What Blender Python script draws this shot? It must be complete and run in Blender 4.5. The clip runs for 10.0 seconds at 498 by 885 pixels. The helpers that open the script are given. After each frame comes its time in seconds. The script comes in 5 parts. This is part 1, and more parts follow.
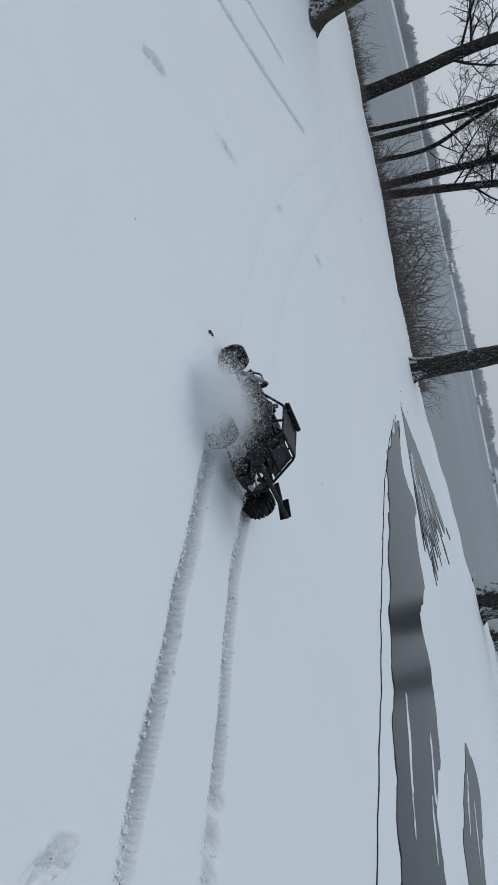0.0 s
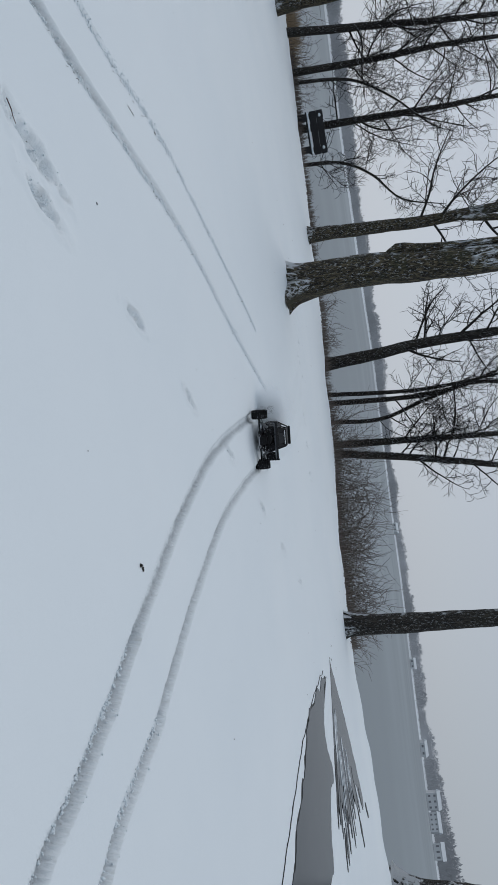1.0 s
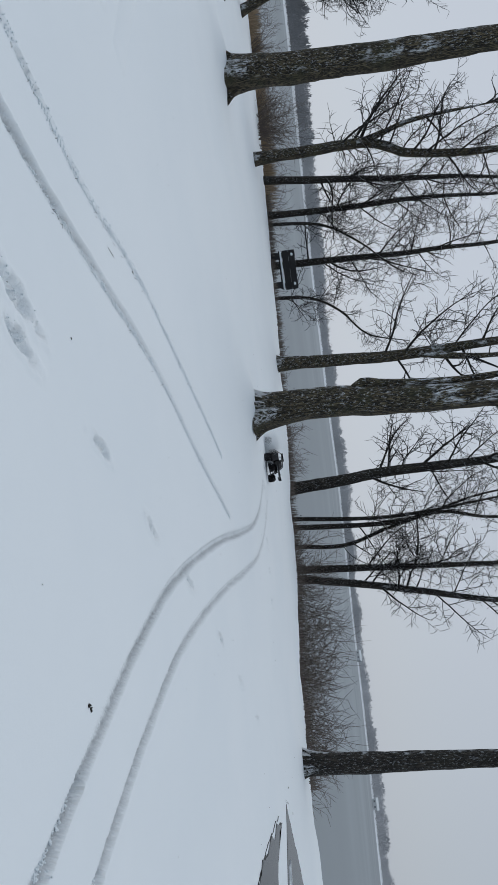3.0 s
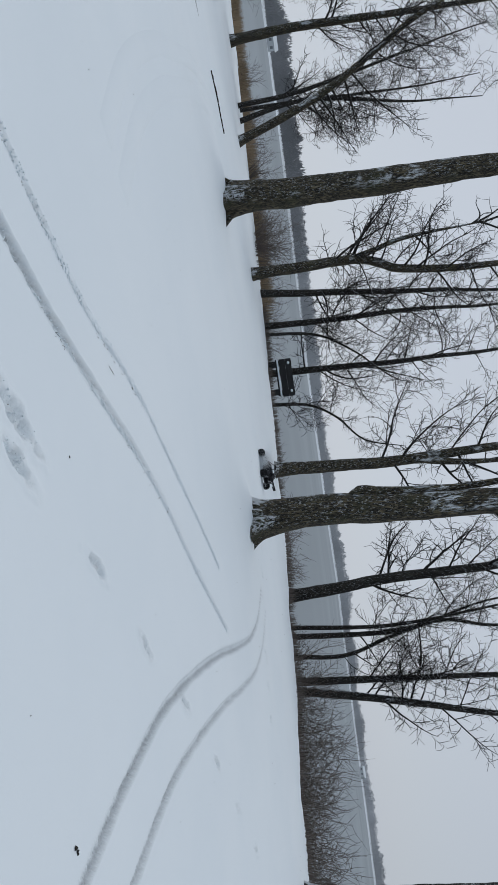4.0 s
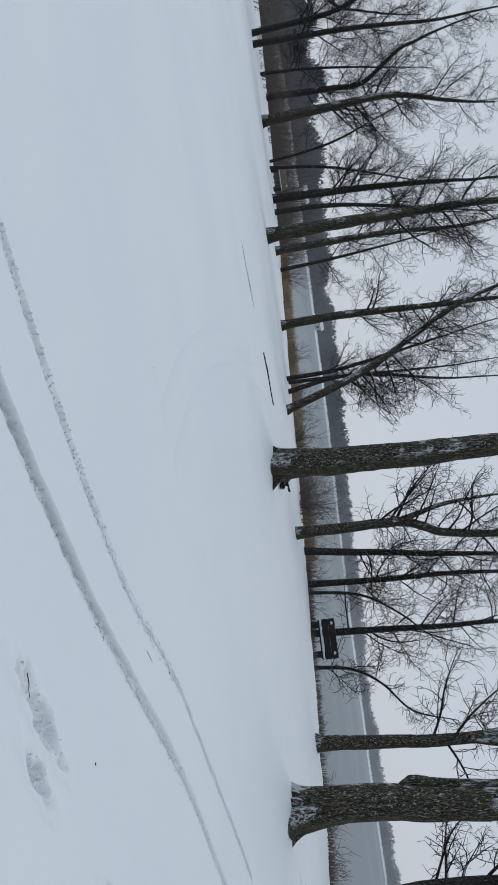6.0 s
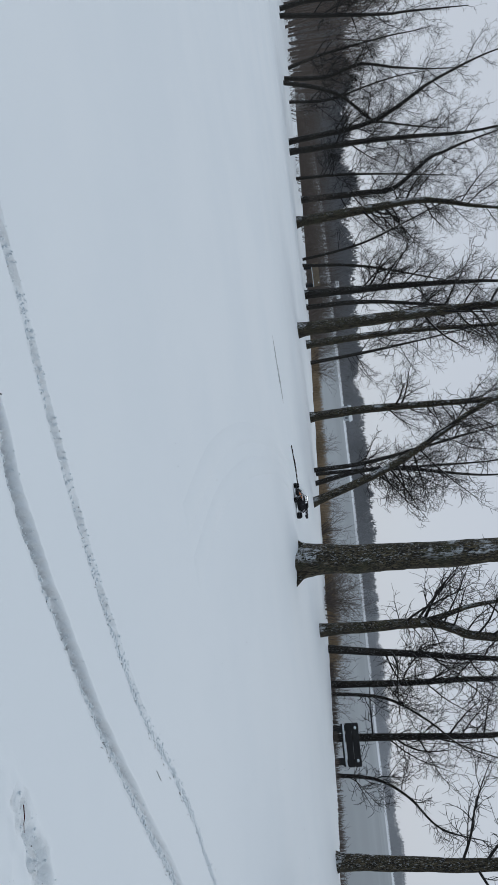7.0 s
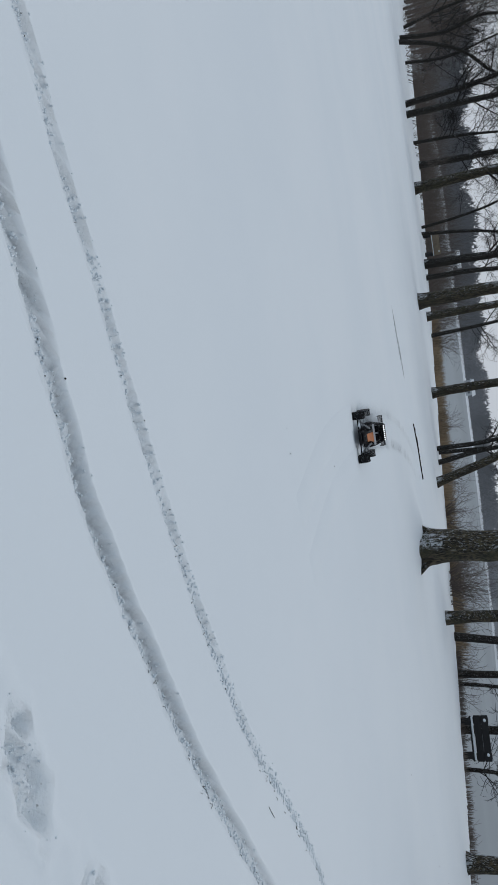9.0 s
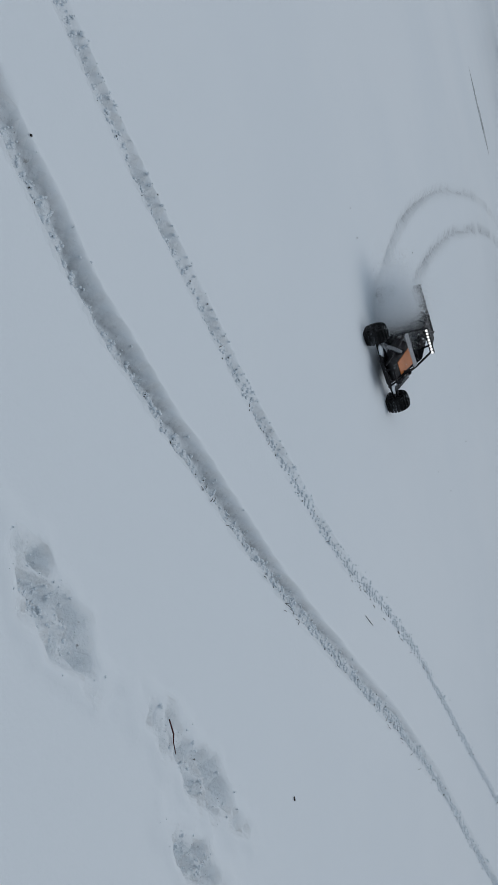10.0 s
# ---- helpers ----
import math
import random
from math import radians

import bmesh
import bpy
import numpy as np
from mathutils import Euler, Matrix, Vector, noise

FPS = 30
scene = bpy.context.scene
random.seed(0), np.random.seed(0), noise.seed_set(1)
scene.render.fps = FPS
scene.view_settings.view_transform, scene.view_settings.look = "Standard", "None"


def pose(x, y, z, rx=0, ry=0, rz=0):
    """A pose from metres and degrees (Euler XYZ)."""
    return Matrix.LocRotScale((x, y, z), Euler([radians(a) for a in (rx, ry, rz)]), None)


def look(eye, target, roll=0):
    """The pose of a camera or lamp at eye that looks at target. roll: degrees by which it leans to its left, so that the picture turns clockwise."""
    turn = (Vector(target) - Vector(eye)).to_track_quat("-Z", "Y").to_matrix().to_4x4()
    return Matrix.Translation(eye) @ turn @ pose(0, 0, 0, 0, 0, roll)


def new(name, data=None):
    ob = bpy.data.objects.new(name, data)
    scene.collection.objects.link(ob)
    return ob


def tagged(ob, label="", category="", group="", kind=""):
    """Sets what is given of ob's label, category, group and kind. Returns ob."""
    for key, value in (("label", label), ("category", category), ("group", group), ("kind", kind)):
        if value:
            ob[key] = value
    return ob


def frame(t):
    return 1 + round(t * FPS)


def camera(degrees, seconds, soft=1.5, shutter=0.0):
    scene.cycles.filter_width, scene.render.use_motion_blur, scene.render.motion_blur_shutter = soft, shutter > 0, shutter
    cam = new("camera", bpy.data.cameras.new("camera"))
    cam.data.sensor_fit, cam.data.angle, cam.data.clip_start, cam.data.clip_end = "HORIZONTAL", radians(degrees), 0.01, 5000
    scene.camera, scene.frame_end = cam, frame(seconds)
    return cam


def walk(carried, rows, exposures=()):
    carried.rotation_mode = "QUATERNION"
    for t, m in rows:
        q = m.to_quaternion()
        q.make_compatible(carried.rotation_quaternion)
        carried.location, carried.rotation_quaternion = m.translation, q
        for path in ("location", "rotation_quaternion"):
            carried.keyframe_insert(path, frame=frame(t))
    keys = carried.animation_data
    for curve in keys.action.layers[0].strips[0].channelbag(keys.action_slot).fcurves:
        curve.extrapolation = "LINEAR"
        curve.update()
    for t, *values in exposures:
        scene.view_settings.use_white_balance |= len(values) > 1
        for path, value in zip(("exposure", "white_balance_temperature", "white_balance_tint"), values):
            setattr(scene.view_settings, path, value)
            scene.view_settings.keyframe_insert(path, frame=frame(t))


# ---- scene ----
cam = camera(37.4, 10.0)
PATH = [
    (0, (-0.418, -0.244, 0.983), (-0.128, 1.639, 0.376), 77.7),
    (0.2, (-0.430, -0.253, 1.007), (-0.370, 1.680, 0.495), 77.0),
    (0.5, (-0.447, -0.265, 1.041), (-0.594, 1.684, 0.618), 78.5),
    (1, (-0.464, -0.287, 1.058), (-0.756, 1.659, 0.701), 82.2),
    (1.5, (-0.476, -0.287, 1.067), (-0.830, 1.655, 0.748), 84.1),
    (2, (-0.488, -0.300, 1.076), (-0.898, 1.637, 0.794), 84.2),
    (2.5, (-0.506, -0.310, 1.081), (-0.996, 1.612, 0.829), 83.8),
    (4, (-0.595, -0.337, 1.098), (-1.449, 1.462, 0.913), 82.3),
    (4.5, (-0.635, -0.346, 1.093), (-1.631, 1.379, 0.914), 82.5),
    (5, (-0.666, -0.374, 1.095), (-1.812, 1.254, 0.907), 82.7),
    (5.5, (-0.699, -0.393, 1.104), (-1.981, 1.129, 0.906), 82.7),
    (5.7, (-0.738, -0.396, 1.097), (-2.073, 1.079, 0.895), 82.5),
    (6.8, (-0.946, -0.380, 1.133), (-2.487, 0.872, 0.893), 83.1),
    (7, (-0.946, -0.402, 1.121), (-2.510, 0.819, 0.868), 83.4),
    (7.5, (-1.006, -0.426, 1.106), (-2.605, 0.736, 0.804), 83.9),
    (8, (-1.093, -0.308, 1.090), (-2.701, 0.823, 0.719), 84.0),
    (8.5, (-1.176, -0.179, 1.063), (-2.755, 0.960, 0.603), 83.5),
    (9, (-1.413, -0.088, 1.031), (-2.912, 1.108, 0.463), 82.7),
    (9.5, (-1.561, 0.072, 1.005), (-2.907, 1.375, 0.306), 81.7),
    (10, (-1.632, 0.306, 0.975), (-2.751, 1.727, 0.123), 80.6),
]
EXPOSURES = [(0.0, -0.11), (1.0, -0.09), (4.5, 0.0), (7.5, -0.03), (9.0, -0.13), (10.0, -0.33)]
walk(cam, [(t, look(eye, target, roll)) for t, eye, target, roll in PATH], EXPOSURES)

# ---- world and light: a snow-laden overcast sky ----
world = bpy.data.worlds.new("overcast")
scene.world = world
world.use_nodes = True
wn, wl = world.node_tree.nodes, world.node_tree.links
sky = wn.new("ShaderNodeTexSky")
sky.sky_type, sky.sun_disc = "NISHITA", False
sky.sun_elevation, sky.sun_rotation = radians(60), radians(-20)
dim = wn.new("ShaderNodeMix")
dim.data_type = "RGBA"
dim.inputs[0].default_value = 0.994
cloud = wn.new("ShaderNodeMapRange")
cloud.interpolation_type = "SMOOTHSTEP"
cloud.inputs[1].default_value, cloud.inputs[2].default_value = -0.35, 0.95
glow = wn.new("ShaderNodeVectorMath")
glow.operation = "DOT_PRODUCT"
glow.inputs[1].default_value = (-0.80, 0.48, 0.36)
veil = wn.new("ShaderNodeMix")
veil.data_type = "RGBA"
veil.inputs[6].default_value, veil.inputs[7].default_value = (0.30, 0.345, 0.395, 1), (0.53, 0.575, 0.645, 1)
wl.new(wn.new("ShaderNodeTexCoord").outputs["Generated"], glow.inputs[0])
wl.new(glow.outputs["Value"], cloud.inputs[0])
wl.new(cloud.outputs[0], veil.inputs[0])
wl.new(veil.outputs[2], dim.inputs[7])
wl.new(sky.outputs[0], dim.inputs[6])
wl.new(dim.outputs[2], wn["Background"].inputs[0])
wn["Background"].inputs[1].default_value = 1.0
sun = new("sun", bpy.data.lights.new("sun", "SUN"))
sun.data.energy, sun.data.angle, sun.data.color = 0.6, radians(50), (1.0, 0.97, 0.93)
sun.matrix_world = look((-6, 16, 30), (0, 0, 0))


# ---- materials ----
def material(name, rough=0.8, metal=0.0):
    m = bpy.data.materials.new(name)
    m.use_nodes = True
    b = m.node_tree.nodes["Principled BSDF"]
    b.inputs["Roughness"].default_value, b.inputs["Metallic"].default_value = rough, metal
    return m, m.node_tree.nodes, m.node_tree.links, b


def noise_tex(n, l, scale, detail=6, vector=None, rough=0.6):
    t = n.new("ShaderNodeTexNoise")
    t.inputs["Scale"].default_value, t.inputs["Detail"].default_value, t.inputs["Roughness"].default_value = scale, detail, rough
    if vector is not None:
        l.new(vector, t.inputs["Vector"])
    return t.outputs[0]


def ramp(n, l, value, low, high):
    r = n.new("ShaderNodeMapRange")
    r.interpolation_type = "SMOOTHSTEP"
    l.new(value, r.inputs[0])
    r.inputs[1].default_value, r.inputs[2].default_value = low, high
    return r.outputs[0]


def blend(n, l, factor, one, two):
    m = n.new("ShaderNodeMix")
    m.data_type = "RGBA"
    if isinstance(factor, float):
        m.inputs[0].default_value = factor
    else:
        l.new(factor, m.inputs[0])
    for k, c in ((6, one), (7, two)):
        if isinstance(c, tuple):
            m.inputs[k].default_value = (*c, 1)
        else:
            l.new(c, m.inputs[k])
    return m.outputs[2]


def maths(n, l, op, a, b=0.0):
    m = n.new("ShaderNodeMath")
    m.operation = op
    for k, v in ((0, a), (1, b)):
        if isinstance(v, (int, float)):
            m.inputs[k].default_value = v
        else:
            l.new(v, m.inputs[k])
    return m.outputs[0]


def bump(n, l, b, height, strength, distance):
    k = n.new("ShaderNodeBump")
    k.inputs["Strength"].default_value, k.inputs["Distance"].default_value = strength, distance
    l.new(height, k.inputs["Height"])
    l.new(k.outputs[0], b.inputs["Normal"])


def place(n, stretch=(1, 1, 1), kind="Object"):
    return n.new("ShaderNodeTexCoord").outputs[kind]


def stretched(n, l, vector, scale):
    m = n.new("ShaderNodeMapping")
    m.inputs["Scale"].default_value = scale
    l.new(vector, m.inputs[0])
    return m.outputs[0]


def plain(name, colour, rough=0.6, metal=0.0, grain=40.0, wear=0.25, relief=0.002):
    """A painted or natural surface with broad stains and fine grain."""
    m, n, l, b = material(name, rough, metal)
    v = place(n)
    two = tuple(c * (1 - wear) for c in colour)
    mix = blend(n, l, ramp(n, l, noise_tex(n, l, grain, 5, v), 0.35, 0.7), colour, two)
    dull = blend(n, l, ramp(n, l, noise_tex(n, l, grain / 9, 3, v), 0.4, 0.7), mix, tuple(min(1, c * 1.25 + 0.01) for c in colour))
    l.new(dull, b.inputs["Base Color"])
    l.new(maths(n, l, "ADD", maths(n, l, "MULTIPLY", noise_tex(n, l, grain * 2, 3, v), 0.25), rough - 0.12), b.inputs["Roughness"])
    bump(n, l, b, noise_tex(n, l, grain * 3, 4, v), 0.4, relief)
    return m


def snow_material():
    m, n, l, b = material("snow", 0.75)
    v = place(n)
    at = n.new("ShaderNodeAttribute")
    at.attribute_name = "pressed_shade"
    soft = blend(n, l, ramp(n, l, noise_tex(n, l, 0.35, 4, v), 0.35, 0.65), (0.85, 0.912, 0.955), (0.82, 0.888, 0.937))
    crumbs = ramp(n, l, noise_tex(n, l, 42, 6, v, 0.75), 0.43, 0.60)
    # grey of packed wet snow, deepened to stand for shade on the rut wall
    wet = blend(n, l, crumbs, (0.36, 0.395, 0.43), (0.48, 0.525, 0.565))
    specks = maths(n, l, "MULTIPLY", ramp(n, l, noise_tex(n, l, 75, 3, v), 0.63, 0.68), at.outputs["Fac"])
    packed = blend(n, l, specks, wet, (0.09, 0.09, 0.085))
    torn = n.new("ShaderNodeAttribute")
    torn.attribute_name = "broken"
    grains = noise_tex(n, l, 62, 4, v, 0.65)
    pits = maths(n, l, "MULTIPLY", ramp(n, l, noise_tex(n, l, 58, 5, v, 0.7), 0.54, 0.64), torn.outputs["Fac"])
    dirt = maths(n, l, "MULTIPLY", ramp(n, l, noise_tex(n, l, 46, 5, v, 0.7), 0.66, 0.70), torn.outputs["Fac"])
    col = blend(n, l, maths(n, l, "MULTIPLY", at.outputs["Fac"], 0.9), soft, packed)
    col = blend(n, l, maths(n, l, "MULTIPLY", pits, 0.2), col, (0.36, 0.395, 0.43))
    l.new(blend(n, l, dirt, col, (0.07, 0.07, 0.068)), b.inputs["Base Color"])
    h = maths(n, l, "ADD", noise_tex(n, l, 9, 8, v, 0.7), maths(n, l, "MULTIPLY", noise_tex(n, l, 140, 3, v), 0.25))
    h = maths(n, l, "ADD", h, maths(n, l, "MULTIPLY", maths(n, l, "MULTIPLY", grains, torn.outputs["Fac"]), 20.0))
    bump(n, l, b, h, 0.35, 0.006)
    b.inputs["Specular IOR Level"].default_value = 0.25
    return m


def bark_material(name, dark, light, green, patches, streak=1.0, lie=0.0):
    m, n, l, b = material(name, 0.9)
    v = place(n)
    up = stretched(n, l, v, (streak, streak, 0.13 * streak))
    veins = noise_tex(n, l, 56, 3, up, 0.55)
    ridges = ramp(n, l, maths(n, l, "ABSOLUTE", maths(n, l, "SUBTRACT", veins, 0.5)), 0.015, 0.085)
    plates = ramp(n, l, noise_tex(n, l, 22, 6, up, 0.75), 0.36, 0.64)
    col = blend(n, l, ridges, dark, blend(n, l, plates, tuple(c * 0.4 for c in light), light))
    col = blend(n, l, maths(n, l, "MULTIPLY", ramp(n, l, noise_tex(n, l, 2.2, 4, v), 0.48, 0.66), 0.4), col, green)
    g = n.new("ShaderNodeNewGeometry")
    def facing(way):
        dot = n.new("ShaderNodeVectorMath")
        dot.operation = "DOT_PRODUCT"
        dot.inputs[1].default_value = way
        l.new(g.outputs["Normal"], dot.inputs[0])
        return dot.outputs["Value"]
    lying = ramp(n, l, maths(n, l, "ADD", facing((-0.66, -0.28, 0.70)), maths(n, l, "MULTIPLY", noise_tex(n, l, 9, 5, v), 0.6)), 1.07 - 0.04 * patches - lie, 1.17 - lie)
    front = facing((-0.30, -0.95, 0.0))
    blotch = maths(n, l, "MULTIPLY", ramp(n, l, noise_tex(n, l, 1.5, 3, stretched(n, l, v, (1, 1, 0.6))), 0.685 - 0.14 * patches, 0.715 - 0.14 * patches), ramp(n, l, noise_tex(n, l, 38, 6, up, 0.8), 0.50, 0.52))
    stuck = maths(n, l, "MULTIPLY", blotch, ramp(n, l, front, 0.15, 0.6))
    fine = maths(n, l, "MULTIPLY", ramp(n, l, noise_tex(n, l, 46, 5, stretched(n, l, v, (1, 1, 0.4)), 0.75), 0.575, 0.60), ramp(n, l, front, -0.2, 0.5))
    stuck = maths(n, l, "MAXIMUM", stuck, maths(n, l, "MULTIPLY", fine, 0.6 * min(1.0, patches)))
    l.new(blend(n, l, maths(n, l, "MAXIMUM", lying, stuck), col, (0.74, 0.78, 0.82)), b.inputs["Base Color"])
    bump(n, l, b, ridges, 1.0, 0.03)
    return m


def water_material(name, colour, rough, wave, shine, stains):
    m, n, l, b = material(name, rough)
    v = place(n)
    l.new(blend(n, l, ramp(n, l, noise_tex(n, l, stains, 3, v), 0.4, 0.65), colour, tuple(c * 1.18 for c in colour)), b.inputs["Base Color"])
    b.inputs["IOR"].default_value = 1.33
    b.inputs["Specular IOR Level"].default_value = shine
    bump(n, l, b, noise_tex(n, l, wave, 4, v), 0.08, 0.02)
    return m


SNOW = snow_material()
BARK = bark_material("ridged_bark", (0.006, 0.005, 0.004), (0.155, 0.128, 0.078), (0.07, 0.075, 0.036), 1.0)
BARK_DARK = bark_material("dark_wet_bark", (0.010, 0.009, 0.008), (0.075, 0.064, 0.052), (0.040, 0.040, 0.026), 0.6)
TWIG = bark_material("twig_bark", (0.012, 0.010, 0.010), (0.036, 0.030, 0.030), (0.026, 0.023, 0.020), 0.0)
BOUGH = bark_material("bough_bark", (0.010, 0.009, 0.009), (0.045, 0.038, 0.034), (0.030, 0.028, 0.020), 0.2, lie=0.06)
SHRUB = plain("shrub_twigs", (0.125, 0.102, 0.088), 0.9, grain=30)
REED = plain("dry_reed", (0.33, 0.25, 0.165), 0.9, grain=12, wear=0.5)
LAKE = water_material("slushy_lake_ice", (0.295, 0.33, 0.355), 0.6, 0.05, 0.05, 0.012)
MELT = water_material("melt_water", (0.044, 0.051, 0.058), 0.20, 3.0, 0.13, 0.5)
SLUSH_SHADE = plain("black_slush_shade", (0.016, 0.018, 0.021), 0.6, grain=14, wear=0.4)
# woods' base colours carry the distance haze: the farther, the paler
FAR = plain("hazed_far_woods", (0.40, 0.41, 0.43), 0.95, grain=0.3, wear=0.2)
FAR_NEARER = plain("hazed_nearer_woods", (0.235, 0.24, 0.252), 0.95, grain=0.3, wear=0.25)
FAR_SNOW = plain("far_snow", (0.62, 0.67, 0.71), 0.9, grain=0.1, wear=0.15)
BLACK = plain("black_plastic", (0.008, 0.008, 0.010), 0.5, grain=60, relief=0.0004)
RUBBER = plain("black_rubber", (0.010, 0.010, 0.011), 0.85, grain=90, relief=0.001)
GREY = plain("grey_plastic", (0.020, 0.021, 0.025), 0.45, grain=50, relief=0.0004)
METAL = plain("aluminium", (0.42, 0.43, 0.45), 0.35, 0.9, grain=80, relief=0.0003)
ORANGE = plain("orange_shell", (0.45, 0.12, 0.012), 0.4, grain=25, wear=0.2, relief=0.0004)
BENCH_BLACK = plain("black_stained_wood", (0.010, 0.010, 0.012), 0.7, grain=20)
BENCH_BROWN = plain("olive_brown_wood", (0.24, 0.195, 0.14), 0.75, grain=20)
STICK = plain("wet_stick", (0.018, 0.014, 0.012), 0.85, grain=30)
LEAF = plain("dead_leaf", (0.022, 0.019, 0.016), 0.9, grain=30)
WALL_W = plain("white_render", (0.62, 0.64, 0.66), 0.9, grain=0.4, wear=0.1)
PANE = plain("dark_pane", (0.24, 0.25, 0.27), 0.3, grain=0.5)
for m in (BLACK, GREY, RUBBER):
    m.node_tree.nodes["Principled BSDF"].inputs["Specular IOR Level"].default_value = 0.22
PANE_BLACK = plain("smoked_window", (0.012, 0.013, 0.016), 0.12, grain=30, relief=0.0002)
WING = plain("grey_wing_plastic", (0.085, 0.092, 0.105), 0.45, grain=60, relief=0.0004)


def dusted(m, amount):
    """Specks of snow stuck on a material, thicker on what faces up."""
    n, l = m.node_tree.nodes, m.node_tree.links
    b = n["Principled BSDF"]
    under = b.inputs["Base Color"].links[0].from_socket
    v = place(n)
    up = n.new("ShaderNodeSeparateXYZ")
    l.new(n.new("ShaderNodeNewGeometry").outputs["Normal"], up.inputs[0])
    level = maths(n, l, "ADD", noise_tex(n, l, 150, 4, v, 0.7), maths(n, l, "MULTIPLY", up.outputs[2], 0.05))
    level = maths(n, l, "ADD", level, maths(n, l, "MULTIPLY", maths(n, l, "SUBTRACT", noise_tex(n, l, 18, 3, v), 0.5), 0.35))
    l.new(blend(n, l, ramp(n, l, level, 0.70 - amount, 0.74 - amount), under, (0.70, 0.75, 0.80)), b.inputs["Base Color"])


for m, amount in ((BLACK, 0.02), (RUBBER, 0.06), (GREY, 0.0), (METAL, 0.08)):
    dusted(m, amount)
LED, LN, LL, LB = material("led", 0.3)
LB.inputs["Emission Color"].default_value, LB.inputs["Emission Strength"].default_value = (1, 1, 1, 1), 1.3


# ---- mesh tools ----
def mesh_of(name, verts, faces, mat, smooth=True):
    me = bpy.data.meshes.new(name)
    me.from_pydata(verts, [], faces)
    me.materials.append(mat)
    me.polygons.foreach_set("use_smooth", [smooth] * len(me.polygons))
    me.update()
    return me


def part(name, data, parent, label=""):
    ob = new(name, data)
    ob.parent = parent
    return tagged(ob, label) if label else ob


class Tubes:
    """Collects tapered tubes into one mesh."""

    def __init__(self):
        self.v, self.f = [], []

    def add(self, pts, radii, sides, rough=0.0, flare=0.0, cap=True):
        pts = [Vector(p) for p in pts]
        first = len(self.v)
        ref = Vector((0.31, 0.95, 0.1))
        for k, p in enumerate(pts):
            d = (pts[min(k + 1, len(pts) - 1)] - pts[max(k - 1, 0)]).normalized()
            u = d.cross(ref)
            u = u.normalized() if u.length > 0.05 else d.cross(Vector((1, 0, 0))).normalized()
            w = d.cross(u)
            for s in range(sides):
                a = 2 * math.pi * s / sides
                r = radii[k]
                if rough:
                    r *= 1 + rough * noise.noise(p * 2.2 + Vector((math.cos(a), math.sin(a), 0)) * 1.7) + 0.5 * rough * noise.noise(p * 9 + Vector((math.cos(a), math.sin(a), 0)) * 4)
                if flare:
                    h = max(0.0, p.z - pts[0].z)
                    r *= 1 + flare * math.exp(-h / 0.16) * (0.75 + 0.55 * math.sin(3 * a + pts[0].x) + 0.3 * math.sin(5 * a + 1))
                self.v.append(tuple(p + (u * math.cos(a) + w * math.sin(a)) * r))
        for k in range(len(pts) - 1):
            for s in range(sides):
                a, b = first + k * sides + s, first + k * sides + (s + 1) % sides
                self.f.append((a, b, b + sides, a + sides))
        if cap:
            self.f.append(tuple(range(first + (len(pts) - 1) * sides, first + len(pts) * sides)))

    def mesh(self, name, mat):
        return mesh_of(name, self.v, self.f, mat)


def curve(points, step):
    """Catmull-Rom through the points, about step apart."""
    p = [np.array(q, float) for q in points]
    p = [2 * p[0] - p[1]] + p + [2 * p[-1] - p[-2]]
    out = []
    for k in range(1, len(p) - 2):
        n = max(1, int(np.linalg.norm(p[k + 1] - p[k]) / step))
        for i in range(n):
            t = i / n
            out.append(0.5 * (2 * p[k] + (p[k + 1] - p[k - 1]) * t + (2 * p[k - 1] - 5 * p[k] + 4 * p[k + 1] - p[k + 2]) * t * t + (3 * p[k] - p[k - 1] - 3 * p[k + 1] + p[k + 2]) * t ** 3))
    out.append(p[-2])
    return np.array(out)


def box_bm(bm, size, centre, turn=(0, 0, 0), bevel=0.0):
    made = bmesh.ops.create_cube(bm, size=1.0)["verts"]
    bmesh.ops.transform(bm, matrix=pose(*centre, *turn) @ Matrix.Diagonal((*size, 1)), verts=made)
    if bevel:
        edges = list({e for v in made for e in v.link_edges})
        bmesh.ops.bevel(bm, geom=edges, offset=bevel, segments=2, affect="EDGES")


def bm_mesh(name, bm, mat, smooth=False):
    me = bpy.data.meshes.new(name)
    bm.to_mesh(me)
    bm.free()
    me.materials.append(mat)
    me.polygons.foreach_set("use_smooth", [smooth] * len(me.polygons))
    return me


# ---- the buggy's way over the field ----
DRIVE = [(0.0, -0.025, 2.66), (0.25, -0.50, 3.43), (0.5, -0.94, 4.30), (1.0, -1.43, 5.87), (1.5, -1.78, 7.42), (2.0, -2.16, 8.85), (2.5, -2.75, 9.92),
         (3.2, -4.15, 11.2), (4.0, -5.81, 11.85), (4.5, -7.24, 11.9), (5.0, -8.55, 11.6), (5.5, -9.90, 11.2), (5.9, -10.9, 10.95), (6.4, -11.65, 10.6),
         (7.0, -11.98, 9.85), (7.5, -11.6, 8.85), (8.0, -10.25, 7.2), (8.5, -8.42, 5.57), (9.0, -7.05, 4.5), (9.5, -5.68, 3.66), (10.0, -4.40, 3.20)]
HALF_TRACK = 0.208


